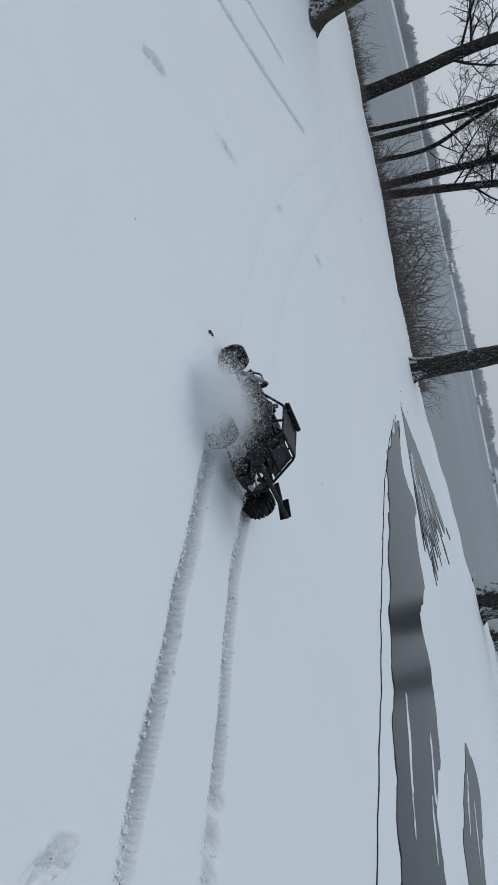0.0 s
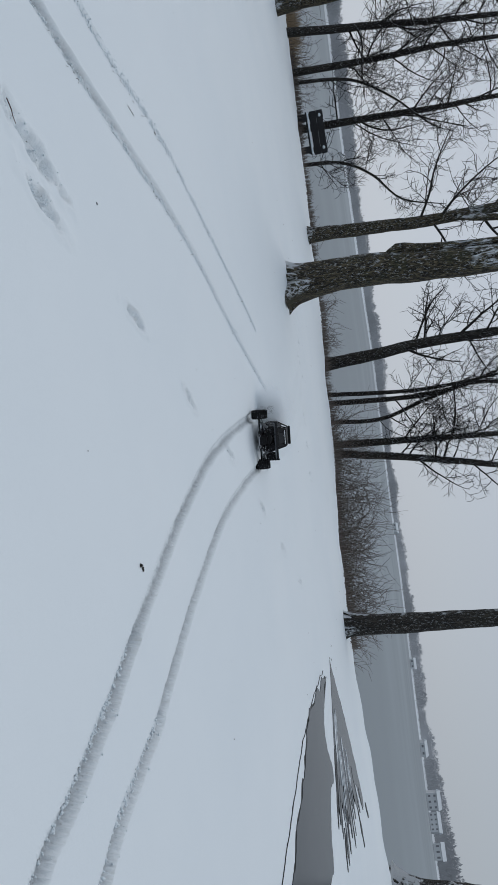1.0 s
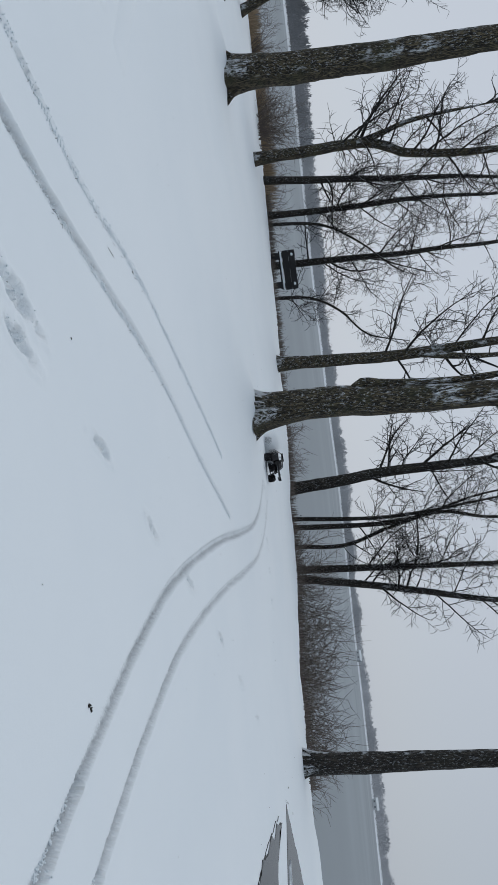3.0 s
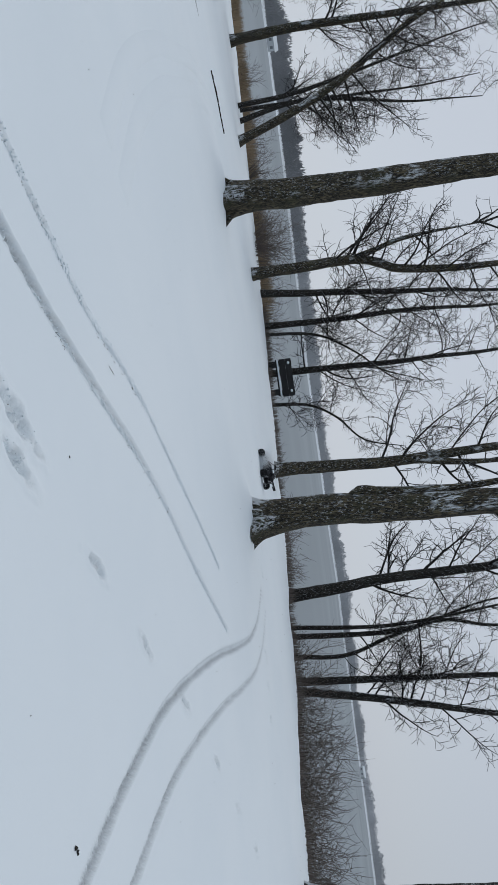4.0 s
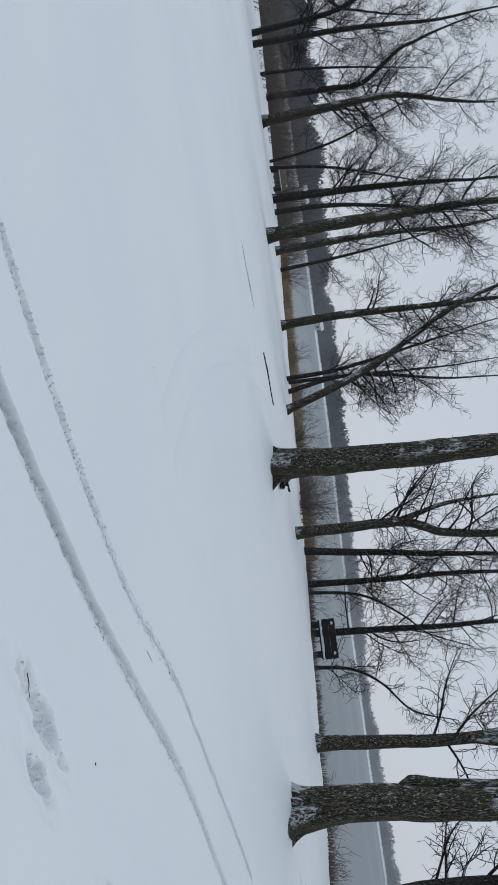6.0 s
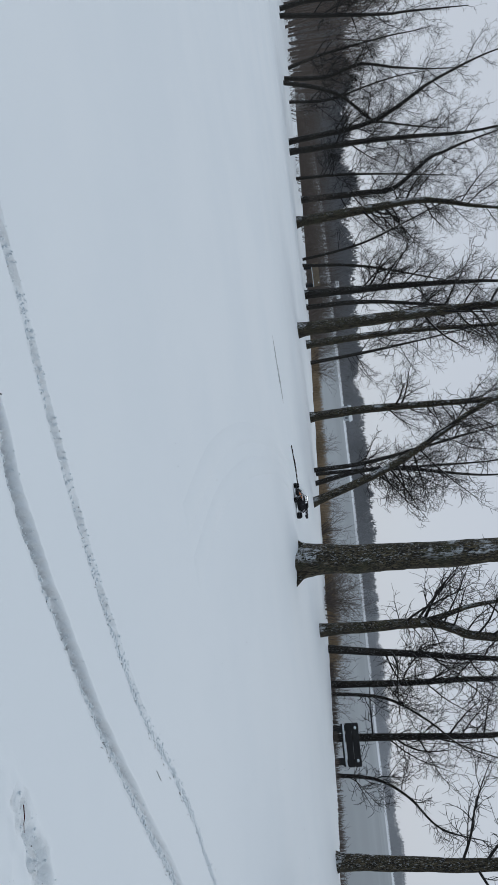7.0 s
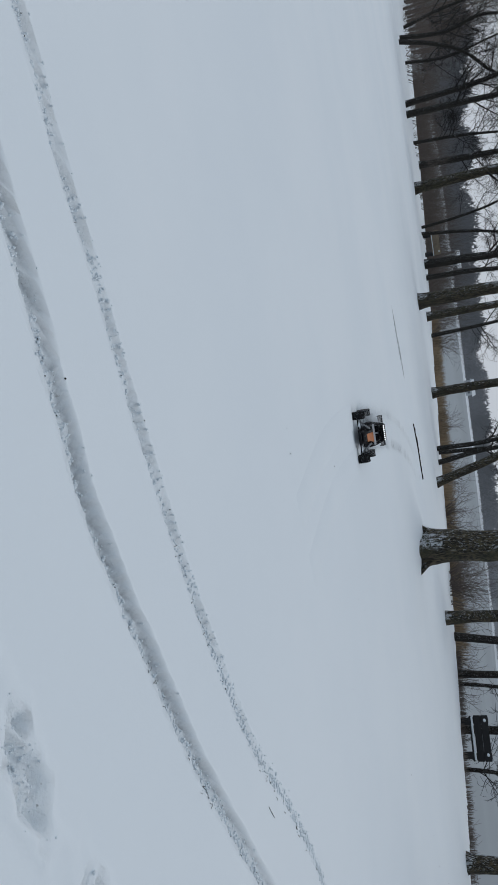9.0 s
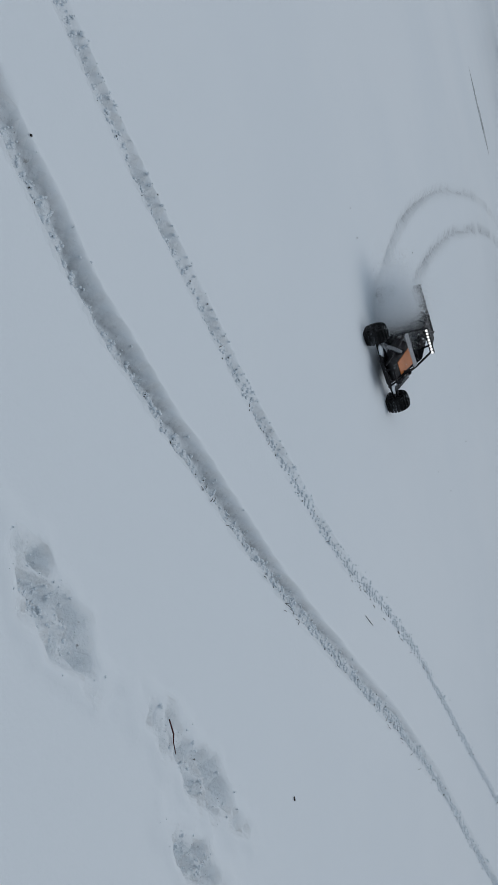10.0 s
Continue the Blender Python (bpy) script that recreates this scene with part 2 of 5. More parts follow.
def drive_at(t):
    """Place on the buggy's way, by a smooth curve through DRIVE."""
    k = max(i for i in range(len(DRIVE) - 1) if DRIVE[i][0] <= t + 1e-9) if t < 10 else len(DRIVE) - 2
    (t0, *a), (t1, *b) = DRIVE[k], DRIVE[k + 1]
    s = (t - t0) / (t1 - t0)
    def slope(i):
        lo, hi = DRIVE[max(i - 1, 0)], DRIVE[min(i + 1, len(DRIVE) - 1)]
        return [(hi[j] - lo[j]) / (hi[0] - lo[0]) for j in (1, 2)]
    ma, mb = slope(k), slope(k + 1)
    h = t1 - t0
    return [(2 * s**3 - 3 * s**2 + 1) * a[j] + (s**3 - 2 * s**2 + s) * h * ma[j] + (3 * s**2 - 2 * s**3) * b[j] + (s**3 - s**2) * h * mb[j] for j in (0, 1)]


def heading_at(t):
    a, b = drive_at(max(0, t - 0.06)), drive_at(min(10, t + 0.06))
    return math.atan2(-(b[0] - a[0]), b[1] - a[1])


# ---- ground ----
CREST_X = [-400, -90, -75, -40, -28, -21, -14, -8, -5, -2.5, -0.4, 1.2, 2.7, 4.2, 6.2, 9.6, 14, 40, 400]
CREST_Y = [60, 24, 24, 21, 19, 18.6, 18.4, 16.8, 16.5, 15.6, 14.0, 13.3, 14.4, 14.9, 16.1, 19.6, 21, 24, 60]
LAKE_Z = -0.85


def plain_height(x, y):
    """The untrodden snow: faint drifts, and the bank's fall to the lake."""
    z = 0.012 * np.sin(0.7 * x + 0.4 * y) + 0.010 * np.sin(0.33 * x - 0.9 * y + 1.3) + 0.004 * np.sin(2.1 * x + 1.7 * y)
    z = z * np.clip((0.9 - x) / 0.8, 0, 1)
    over = y - np.interp(x, CREST_X, CREST_Y) - 0.25 * np.sin(1.9 * x) - 0.12 * np.sin(5.3 * x + 1)
    s = np.clip(over / 3.5, 0, 1)
    for mx, my, wide, tall in ((-4.1, 9.15, 0.45, 0.10), (-10.15, 9.15, 0.55, 0.12)):
        z = z + tall * np.exp(-((x - mx) ** 2 + (y - my) ** 2) / wide ** 2)
    return z - 1.6 * s * s * (3 - 2 * s) - 0.05 * np.clip(over / 0.5, 0, 1)


def off_line(x, y, line):
    """Distance from a fine polyline, the place along it, and whether it lies on the left."""
    best, where, lefts = np.full(x.shape, 1e9), np.zeros(x.shape), np.zeros(x.shape, bool)
    lo, hi = line.min(0) - 0.4, line.max(0) + 0.4
    near = np.where((x > lo[0]) & (x < hi[0]) & (y > lo[1]) & (y < hi[1]))
    px, py = x[near], y[near]
    d, w, side = np.full(px.shape, 1e9), np.zeros(px.shape), np.zeros(px.shape, bool)
    for k in range(len(line) - 1):
        a, b = line[k], line[k + 1]
        ab = b - a
        s = np.clip(((px - a[0]) * ab[0] + (py - a[1]) * ab[1]) / (ab @ ab + 1e-12), 0, 1)
        dk = np.hypot(px - a[0] - s * ab[0], py - a[1] - s * ab[1])
        m = dk < d
        d[m], w[m] = dk[m], k + s[m]
        side[m] = (ab[0] * (py - a[1]) - ab[1] * (px - a[0]))[m] > 0
    best[near], where[near], lefts[near] = d, w, side
    return best, where, lefts


def hash_noise(x, y, scale, seed):
    """Value noise on a lattice, for clumps of snow."""
    u, v = x * scale, y * scale
    i, j = np.floor(u), np.floor(v)
    a, b = u - i, v - j
    a, b = a * a * (3 - 2 * a), b * b * (3 - 2 * b)
    def h(p, q):
        r = np.sin(p * 127.1 + q * 311.7 + seed * 74.7) * 43758.5453
        return r - np.floor(r)
    return (h(i, j) * (1 - a) + h(i + 1, j) * a) * (1 - b) + (h(i, j + 1) * (1 - a) + h(i + 1, j + 1) * a) * b


RUT_NEAR = curve([(0.77, 0.90), (0.666, 1.068), (0.573, 1.206), (0.498, 1.334), (0.402, 1.517), (0.348, 1.615), (0.268, 1.726), (0.218, 1.847), (0.039, 2.16), (-0.008, 2.255), (-0.08, 2.361), (-0.169, 2.496), (-0.205, 2.56)], 0.03)
RUT_FAR = curve([(1.15, 1.18), (1.001, 1.391), (0.89, 1.55), (0.767, 1.734), (0.688, 1.835), (0.589, 1.96), (0.5, 2.09), (0.389, 2.253), (0.28, 2.50), (0.189, 2.704), (0.155, 2.765)], 0.03)
OLD_RUT = curve([(-3.35, -0.3), (-3.03, 0.55), (-2.933, 0.767), (-2.869, 0.938), (-2.81, 1.074), (-2.762, 1.227), (-2.739, 1.371), (-2.701, 1.554), (-2.678, 1.744), (-2.64, 1.956), (-2.60, 2.258), (-2.57, 2.60), (-2.53, 3.12), (-2.50, 3.6), (-2.40, 4.3), (-2.2, 5.2), (-1.95, 6.6)], 0.03)
OLD_RUT_PAIR = curve([(-3.70, -0.3), (-3.60, 0.11), (-3.48, 0.44), (-3.392, 0.766), (-3.313, 0.974), (-3.252, 1.18), (-3.205, 1.364), (-3.158, 1.556), (-3.107, 1.77), (-3.04, 2.104), (-2.98, 2.5), (-2.942, 2.9), (-2.955, 3.4), (-2.93, 3.9), (-2.86, 4.25), (-2.75, 4.9), (-2.6, 5.9), (-2.5, 6.4)], 0.03)


def wheel_line(t0, t1, side):
    out = []
    for t in np.arange(t0, t1 + 1e-6, 0.02):
        (x, y), a = drive_at(t), heading_at(t)
        out.append((x + side * HALF_TRACK * math.cos(a), y + side * HALF_TRACK * math.sin(a)))
    return np.array(out)


NEW_RUTS = [wheel_line(t0, t1, s) for t0, t1 in ((0.0, 2.7), (7.2, 9.9)) for s in (-1, 1)]
# footprints: x, y, direction, length, width, depth
PRINTS = [(-2.115, 1.32, 25, 0.30, 0.10, 0.07), (-1.965, 1.97, 15, 0.40, 0.10, 0.06), (-1.775, 2.03, 15, 0.27, 0.07, 0.05), (-1.60, 2.93, 14, 0.24, 0.06, 0.05),
          (-1.37, 3.76, 20, 0.22, 0.06, 0.05), (-1.15, 4.66, 20, 0.18, 0.06, 0.04), (-0.80, 5.64, 20, 0.18, 0.06, 0.04), (-0.45, 6.6, 20, 0.2, 0.07, 0.04),
          (0.49, 0.87, 20, 0.11, 0.04, 0.05), (-0.1, 7.5, 20, 0.2, 0.07, 0.04)]
# a faint trail of small prints across the field
PRINTS += [(-3.95 + 0.42 * k, 10.5 - 0.12 * k + 0.05 * (k - 2) * (k - 4) * 0.5, 70 - 12 * k, 0.20, 0.10, 0.06) for k in range(7)]


def trodden(x, y):
    """How far wheels and feet lower the snow, and how far pressing and painted shade darken it."""
    z, pressed_shade, broken = np.zeros(x.shape), np.zeros(x.shape), np.zeros(x.shape)
    rough = hash_noise(x, y, 30, 1) + 0.8 * hash_noise(x, y, 62, 2) - 0.9
    clumps = hash_noise(x, y, 31, 11) + 0.7 * hash_noise(x, y, 52, 12) + 0.4 * hash_noise(x, y, 70, 13) - 1.05
    patchy = hash_noise(x, y, 5, 7)
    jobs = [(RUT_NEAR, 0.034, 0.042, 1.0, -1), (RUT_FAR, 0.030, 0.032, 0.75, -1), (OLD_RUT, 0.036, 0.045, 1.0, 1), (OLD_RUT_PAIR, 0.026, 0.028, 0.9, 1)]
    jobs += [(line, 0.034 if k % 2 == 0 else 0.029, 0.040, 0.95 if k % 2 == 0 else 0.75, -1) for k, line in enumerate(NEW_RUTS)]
    for n, (line, half, deep, strong, far) in enumerate(jobs):
        d, w, left = off_line(x, y, line)
        half = half * (1 + 0.2 * (hash_noise(x, y, 7, 5) - 0.5))
        half = half * 0.75
        u = np.clip(d / half, 0, 6) * np.where(left, far, -far) - 1.1
        slope = np.clip((u + 1.9) / 0.7, 0, 1)
        wall = np.clip((1.3 - u) / 0.4, 0, 1)
        inside = slope * slope * (3 - 2 * slope) * wall
        crumbly = np.clip((1.05 - u) / 0.4, 0, 1) * np.clip((u + 2.3) / 0.9, 0, 1)
        # the steep wall's band: packed snow with its shade put into the colour
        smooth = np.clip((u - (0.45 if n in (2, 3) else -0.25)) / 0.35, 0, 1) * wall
        fade = np.clip(w / 12, 0, 1) if n in (0, 1, 6, 7) else 1.0
        if n in (2, 3):
            fade = np.clip((5.2 - y) / 3.0, 0.25, 1)
        if n == 3:
            fade = fade * np.clip(1.9 * hash_noise(x, y, 11, 8) - 0.15, 0.35, 1) * np.clip((4.0 - y) / 2.2, 0.3, 1)
            smooth = smooth * 0.25
        dz = -0.72 * deep * inside * (0.7 + 0.6 * patchy) + crumbly * (0.022 if n in (2, 3) else 0.012) * rough * strong + np.exp(-((u - 1.5) / 0.35) ** 2) * 0.006
        z += fade * (np.minimum(dz, 0.001) if n >= 4 else dz)
        pressed_shade = np.maximum(pressed_shade, fade * strong * np.maximum(1.0 * smooth * (0.85 + 0.2 * patchy), 0.10 * crumbly * (0.35 + patchy)))
        broken = np.maximum(broken, fade * strong * crumbly)
    for px, py, turn, length, width, deep in PRINTS:
        a = radians(turn)
        u, v = (x - px) * math.sin(a) + (y - py) * math.cos(a), (x - px) * math.cos(a) - (y - py) * math.sin(a)
        q = np.hypot(u / (length / 2), v / (width / 2)) + 0.9 * (hash_noise(x, y, 16, 3) - 0.5) + 0.4 * (hash_noise(x, y, 40, 4) - 0.5)
        q = q + 0.35 * (hash_noise(x, y, 75, 6) - 0.5)
        inside = np.clip((1.3 - q) / 0.75, 0, 1)
        inside = inside * inside * (3 - 2 * inside)
        z += -0.45 * deep * inside * (0.6 + 0.4 * np.clip(u / length + 0.5, 0, 1)) + 0.048 * clumps * inside + 0.007 * np.exp(-((q - 1.4) / 0.35) ** 2)
        pressed_shade = np.maximum(pressed_shade, np.clip(-0.4 * clumps, 0, 0.12) * inside)
        broken = np.maximum(broken, 0.95 * inside)
    return z, np.clip(pressed_shade, 0, 1), np.clip(broken, 0, 1)


def lines_of(stops):
    """Grid lines from (end, step) stops, growing past both ends to the horizon."""
    out = [stops[0][0]]
    for end, step in stops[1:]:
        n = max(1, round((end - out[-1]) / step))
        out += list(np.linspace(out[-1], end, n + 1)[1:])
    step, low = 0.3, out[0]
    while low > -1500:
        step *= 1.12
        low -= step
        out.insert(0, low)
    step, high = 0.3, out[-1]
    while high < 1500:
        step *= 1.12
        high += step
        out.append(high)
    return np.array(out)


def build_ground():
    gx = lines_of([(-13.2, 0), (-3.75, 0.07), (0.9, 0.0132), (2.4, 0.06), (16, 0.2)])
    gy = lines_of([(-0.4, 0), (0.8, 0.05), (4.4, 0.016), (6.2, 0.03), (11.0, 0.07), (24, 0.2)])
    x, y = np.meshgrid(gx, gy)
    x, y = x.ravel(), y.ravel()
    dz, pressed_shade, broken = trodden(x, y)
    z = plain_height(x, y) + dz
    nx, ny = len(gx), len(gy)
    me = bpy.data.meshes.new("ground")
    me.vertices.add(nx * ny)
    me.vertices.foreach_set("co", np.stack([x, y, z], 1).ravel())
    i = (np.arange(ny - 1)[:, None] * nx + np.arange(nx - 1)).ravel()
    quads = np.stack([i, i + 1, i + 1 + nx, i + nx], 1)
    me.loops.add(quads.size)
    me.loops.foreach_set("vertex_index", quads.ravel())
    me.polygons.add(len(quads))
    me.polygons.foreach_set("loop_start", np.arange(0, quads.size, 4))
    me.update(calc_edges=True)
    me.polygons.foreach_set("use_smooth", np.ones(len(quads), bool))
    me.attributes.new("pressed_shade", "FLOAT", "POINT").data.foreach_set("value", pressed_shade)
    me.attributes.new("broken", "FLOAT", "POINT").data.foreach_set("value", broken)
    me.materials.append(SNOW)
    ob = new("ground", me)
    return tagged(ob, "snow-covered field with wheel ruts and footprints above the lake", "snow", kind="structure")


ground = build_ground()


def height(x, y):
    return float(plain_height(np.array([x]), np.array([y]))[0])


# strips of snow that the wheels press down as they pass
def snow_strips():
    out = []
    for t0, t1 in ((0.04, 2.7), (7.2, 10.0)):
        for side in (-1, 1):
            line = wheel_line(t0, t1, side)
            away = np.r_[0, np.cumsum(np.hypot(*np.diff(line, axis=0).T))]
            n = int(away[-1] / 0.34)
            for k in range(n):
                cut = np.linspace(k, k + 1, 7) * away[-1] / n
                cx, cy = np.interp(cut, away, line[:, 0]), np.interp(cut, away, line[:, 1])
                dx, dy = np.gradient(cx), np.gradient(cy)
                l = np.hypot(dx, dy)
                nxs, nys = -dy / l, dx / l
                v, f = [], []
                for i in range(7):
                    for off, drop in ((-0.145, 0.010), (-0.115, -0.0045), (0.115, -0.0045), (0.145, 0.010)):
                        px, py = cx[i] + nxs[i] * off, cy[i] + nys[i] * off
                        ending = (k == n - 1 and i > 4) or (k == 0 and i < 2)
                        v.append((px, py, height(px, py) - (0.012 if ending else drop)))
                for i in range(6):
                    for j in range(3):
                        a = i * 4 + j
                        f.append((a, a + 1, a + 5, a + 4))
                when = t0 + 0.02 * np.interp(cut[3], away, np.arange(len(line)))
                out.append((part("snow_strip", mesh_of("snow_strip", v, f, SNOW), ground), float(when)))
    return out


STRIPS = snow_strips()

# ---- melt water on the ice, with snow patches ----
def ragged(points, amount, scale, seed, step=0.07):
    line = curve(list(points) + [points[0]], step)[:-1]
    out = []
    for k, p in enumerate(line):
        d = line[(k + 1) % len(line)] - line[k - 1]
        nrm = np.array([-d[1], d[0]]) / (np.linalg.norm(d) + 1e-9)
        q = noise.noise(Vector((p[0] * scale, p[1] * scale, seed))) + 0.5 * noise.noise(Vector((p[0] * scale * 3, p[1] * scale * 3, seed + 5)))
        out.append(p + nrm * amount * q)
    return out


def slab(name, outline, low, high, mat, rim=0.0):
    """A flat piece with the given outline; its top edge is rounded off by rim."""
    bm = bmesh.new()
    def ring(z, pull):
        vs = []
        for k, p in enumerate(outline):
            d = outline[(k + 1) % len(outline)] - outline[k - 1]
            nrm = np.array([-d[1], d[0]]) / (np.linalg.norm(d) + 1e-9)
            q = p + nrm * pull
            vs.append(bm.verts.new((q[0], q[1], z)))
        return vs
    a = ring(low, 0)
    b = ring(high - rim * 0.5, 0)
    rings = [a, b] + ([ring(high, rim)] if rim else [])
    for r, s in zip(rings, rings[1:]):
        for k in range(len(r)):
            bm.faces.new((r[k - 1], r[k], s[k], s[k - 1]))
    top = bm.faces.new(rings[-1])
    bmesh.ops.triangulate(bm, faces=[top])
    bmesh.ops.recalc_face_normals(bm, faces=bm.faces)
    return bm_mesh(name, bm, mat, smooth=False)


def build_melt():
    base = 0.007
    pool = ragged([(1.12, 8.9), (1.08, 8.1), (1.12, 7.4), (1.18, 6.9), (1.42, 6.5), (1.75, 5.6), (2.02, 5.0), (2.35, 4.3), (2.66, 3.7), (3.1, 2.9), (3.8, 1.6), (5.4, 1.7),
                   (4.5, 4.0), (3.64, 5.04), (3.62, 5.9), (3.25, 6.45), (2.75, 6.7), (2.72, 7.5), (2.3, 7.8), (2.1, 8.4), (1.62, 8.1), (1.25, 8.4)], 0.085, 3.4, 3.0, 0.05)
    ob = new("water", slab("melt_pool", pool, base - 0.08, base, MELT))
    tagged(ob, "dark melt water standing on the snow beside the field", "water", kind="structure")
    rng = random.Random(5)
    # black rim: wet slush, and the snow lip's shadow given as colour
    wet = ragged([(p[0], p[1]) for p in pool[::4]], 0.06, 5.0, 8.0, 0.06)
    ob = new("water", slab("shaded_slush_rim", wet, base - 0.08, base - 0.004, SLUSH_SHADE))
    tagged(ob, "black rim of wet slush and painted lip shadow along the melt water", "slush", kind="structure")
    apex = np.array((1.04, 9.5))
    def reach_at(turn):
        return float(np.interp(turn, [-40, -28, -5, 20, 36, 47], [1.5, 2.0, 1.9, 2.2, 3.0, 3.9]))
    def ray(turn, away):
        return apex + away * np.array((math.cos(radians(turn)), math.sin(radians(turn))))
    def sliver(turn, mid, length, width):
        """A long ragged lens that points away from the tip of the fan."""
        d, side = ray(turn, 1) - apex, ray(turn + 90, 1) - apex
        ring = []
        for k in range(16):
            q = 2 * math.pi * k / 16
            ring.append(ray(turn, mid) + d * length / 2 * math.cos(q) + side * width * math.sin(q) * rng.uniform(0.5, 1.3))
        return ragged(ring, 0.024, 6.0, turn, 0.035)
    fan = [apex] + [ray(q, reach_at(q) * (0.90 + 0.10 * math.sin(q))) for q in range(-36, 48, 4)] + [ray(47, 1.6), ray(47.5, 0.8)]
    ob = new("water", slab("melt_fan", ragged(fan, 0.03, 5.0, 6.0, 0.05), base - 0.08, base - 0.002, MELT))
    tagged(ob, "wedge of dark melt water streaked with drifted snow", "water", kind="structure")
    for n in range(16):
        q = -38 + 85 * (n + rng.uniform(0, 0.9)) / 16
        end = reach_at(q) * rng.uniform(0.92, 1.25)
        size = rng.uniform(0.45, 1.0)
        ob = new("water", slab("melt_finger", sliver(q, end - size / 2, size, rng.uniform(0.03, 0.075)), base - 0.05, base + 0.0003 * (n % 9 + 1), SLUSH_SHADE if n % 3 == 0 else MELT))
        tagged(ob, "thin tongue of dark melt water between drifted snow", "water", kind="structure")
    for n in range(13):
        q = rng.uniform(-30, 33)
        mid = reach_at(q) * rng.uniform(0.34, 0.98)
        size = rng.uniform(0.25, 0.85)
        ob = new("ice_patch", slab("ice_patch", sliver(q, mid, size, rng.choice((0.012, 0.02, 0.03)) * (0.6 + mid * 0.4)), base - 0.02, base + 0.0034 + 0.0002 * (n % 17), SNOW))
        tagged(ob, "ragged sliver of snow-covered ice on dark melt water", "ice", "ice patches on the melt water")
    second = ragged([(4.92, 7.9), (5.75, 8.16), (5.85, 6.7), (7.2, 4.6), (6.6, 4.5), (4.86, 5.7), (4.72, 6.4)], 0.06, 2.5, 9.0, 0.05)
    ob = new("water", slab("melt_channel", second, base - 0.08, base, MELT))
    tagged(ob, "narrow dark channel of melt water in the snow", "water", kind="structure")
    # long slivers of snow drifted over the water
    for n, (x, y, w, l, turn) in enumerate([(2.72, 4.62, 0.05, 0.75, -32), (2.92, 4.25, 0.035, 0.5, -34), (3.42, 5.3, 0.04, 0.6, -28), (3.55, 4.75, 0.03, 0.5, -30), (4.95, 6.9, 0.04, 0.9, -5), (5.4, 7.0, 0.035, 0.8, -20)]):
        a = radians(turn)
        ring = []
        for k in range(16):
            q = 2 * math.pi * k / 16
            u, v = l / 2 * math.sin(q), w * math.cos(q) * rng.uniform(0.3, 1.5)
            ring.append((x + u * math.sin(a) + v * math.cos(a), y + u * math.cos(a) - v * math.sin(a)))
        ob = new("ice_patch", slab("ice_patch", ragged(ring[::-1], 0.018, 9.0, x * 3, 0.04), base - 0.02, base + 0.0035 + 0.0002 * n, SNOW))
        tagged(ob, "ragged sliver of snow-covered ice on dark melt water", "ice", "ice patches on the melt water")
    # black cracks where the snow has broken along the near side, their shade a flat black strip
    crack = curve([(1.0, 8.6), (1.08, 7.5), (1.2, 6.8), (1.3, 6.3), (1.55, 5.5), (1.85, 4.57), (1.98, 4.3), (2.2, 3.6), (2.5, 2.7)], 0.02)
    wide = [max(0.0004, 0.022 * noise.noise(Vector((k * 0.17, 4.0, 0))) + 0.014 * noise.noise(Vector((k * 0.6, 7.0, 0))) - 0.002) for k in range(len(crack))]
    run = [p + np.array((0.035 * noise.noise(Vector((i * 0.09, 1.0, 0))), 0)) for i, p in enumerate(crack)]
    v, f = [], []
    for k, (p, w) in enumerate(zip(run, wide)):
        v += [(p[0] - w, p[1], base + 0.001), (p[0] + 0.3 * w, p[1], base + 0.001), (p[0] + 0.3 * w, p[1], base - 0.05), (p[0] - w, p[1], base - 0.05)]
        if k:
            f += [(4 * k - 4 + i, 4 * k - 4 + (i + 1) % 4, 4 * k + (i + 1) % 4, 4 * k + i) for i in range(4)]
    ob = new("water", mesh_of("crack", v, f, SLUSH_SHADE, False))
    tagged(ob, "black crack along the broken snow edge", "slush", kind="structure")


build_melt()


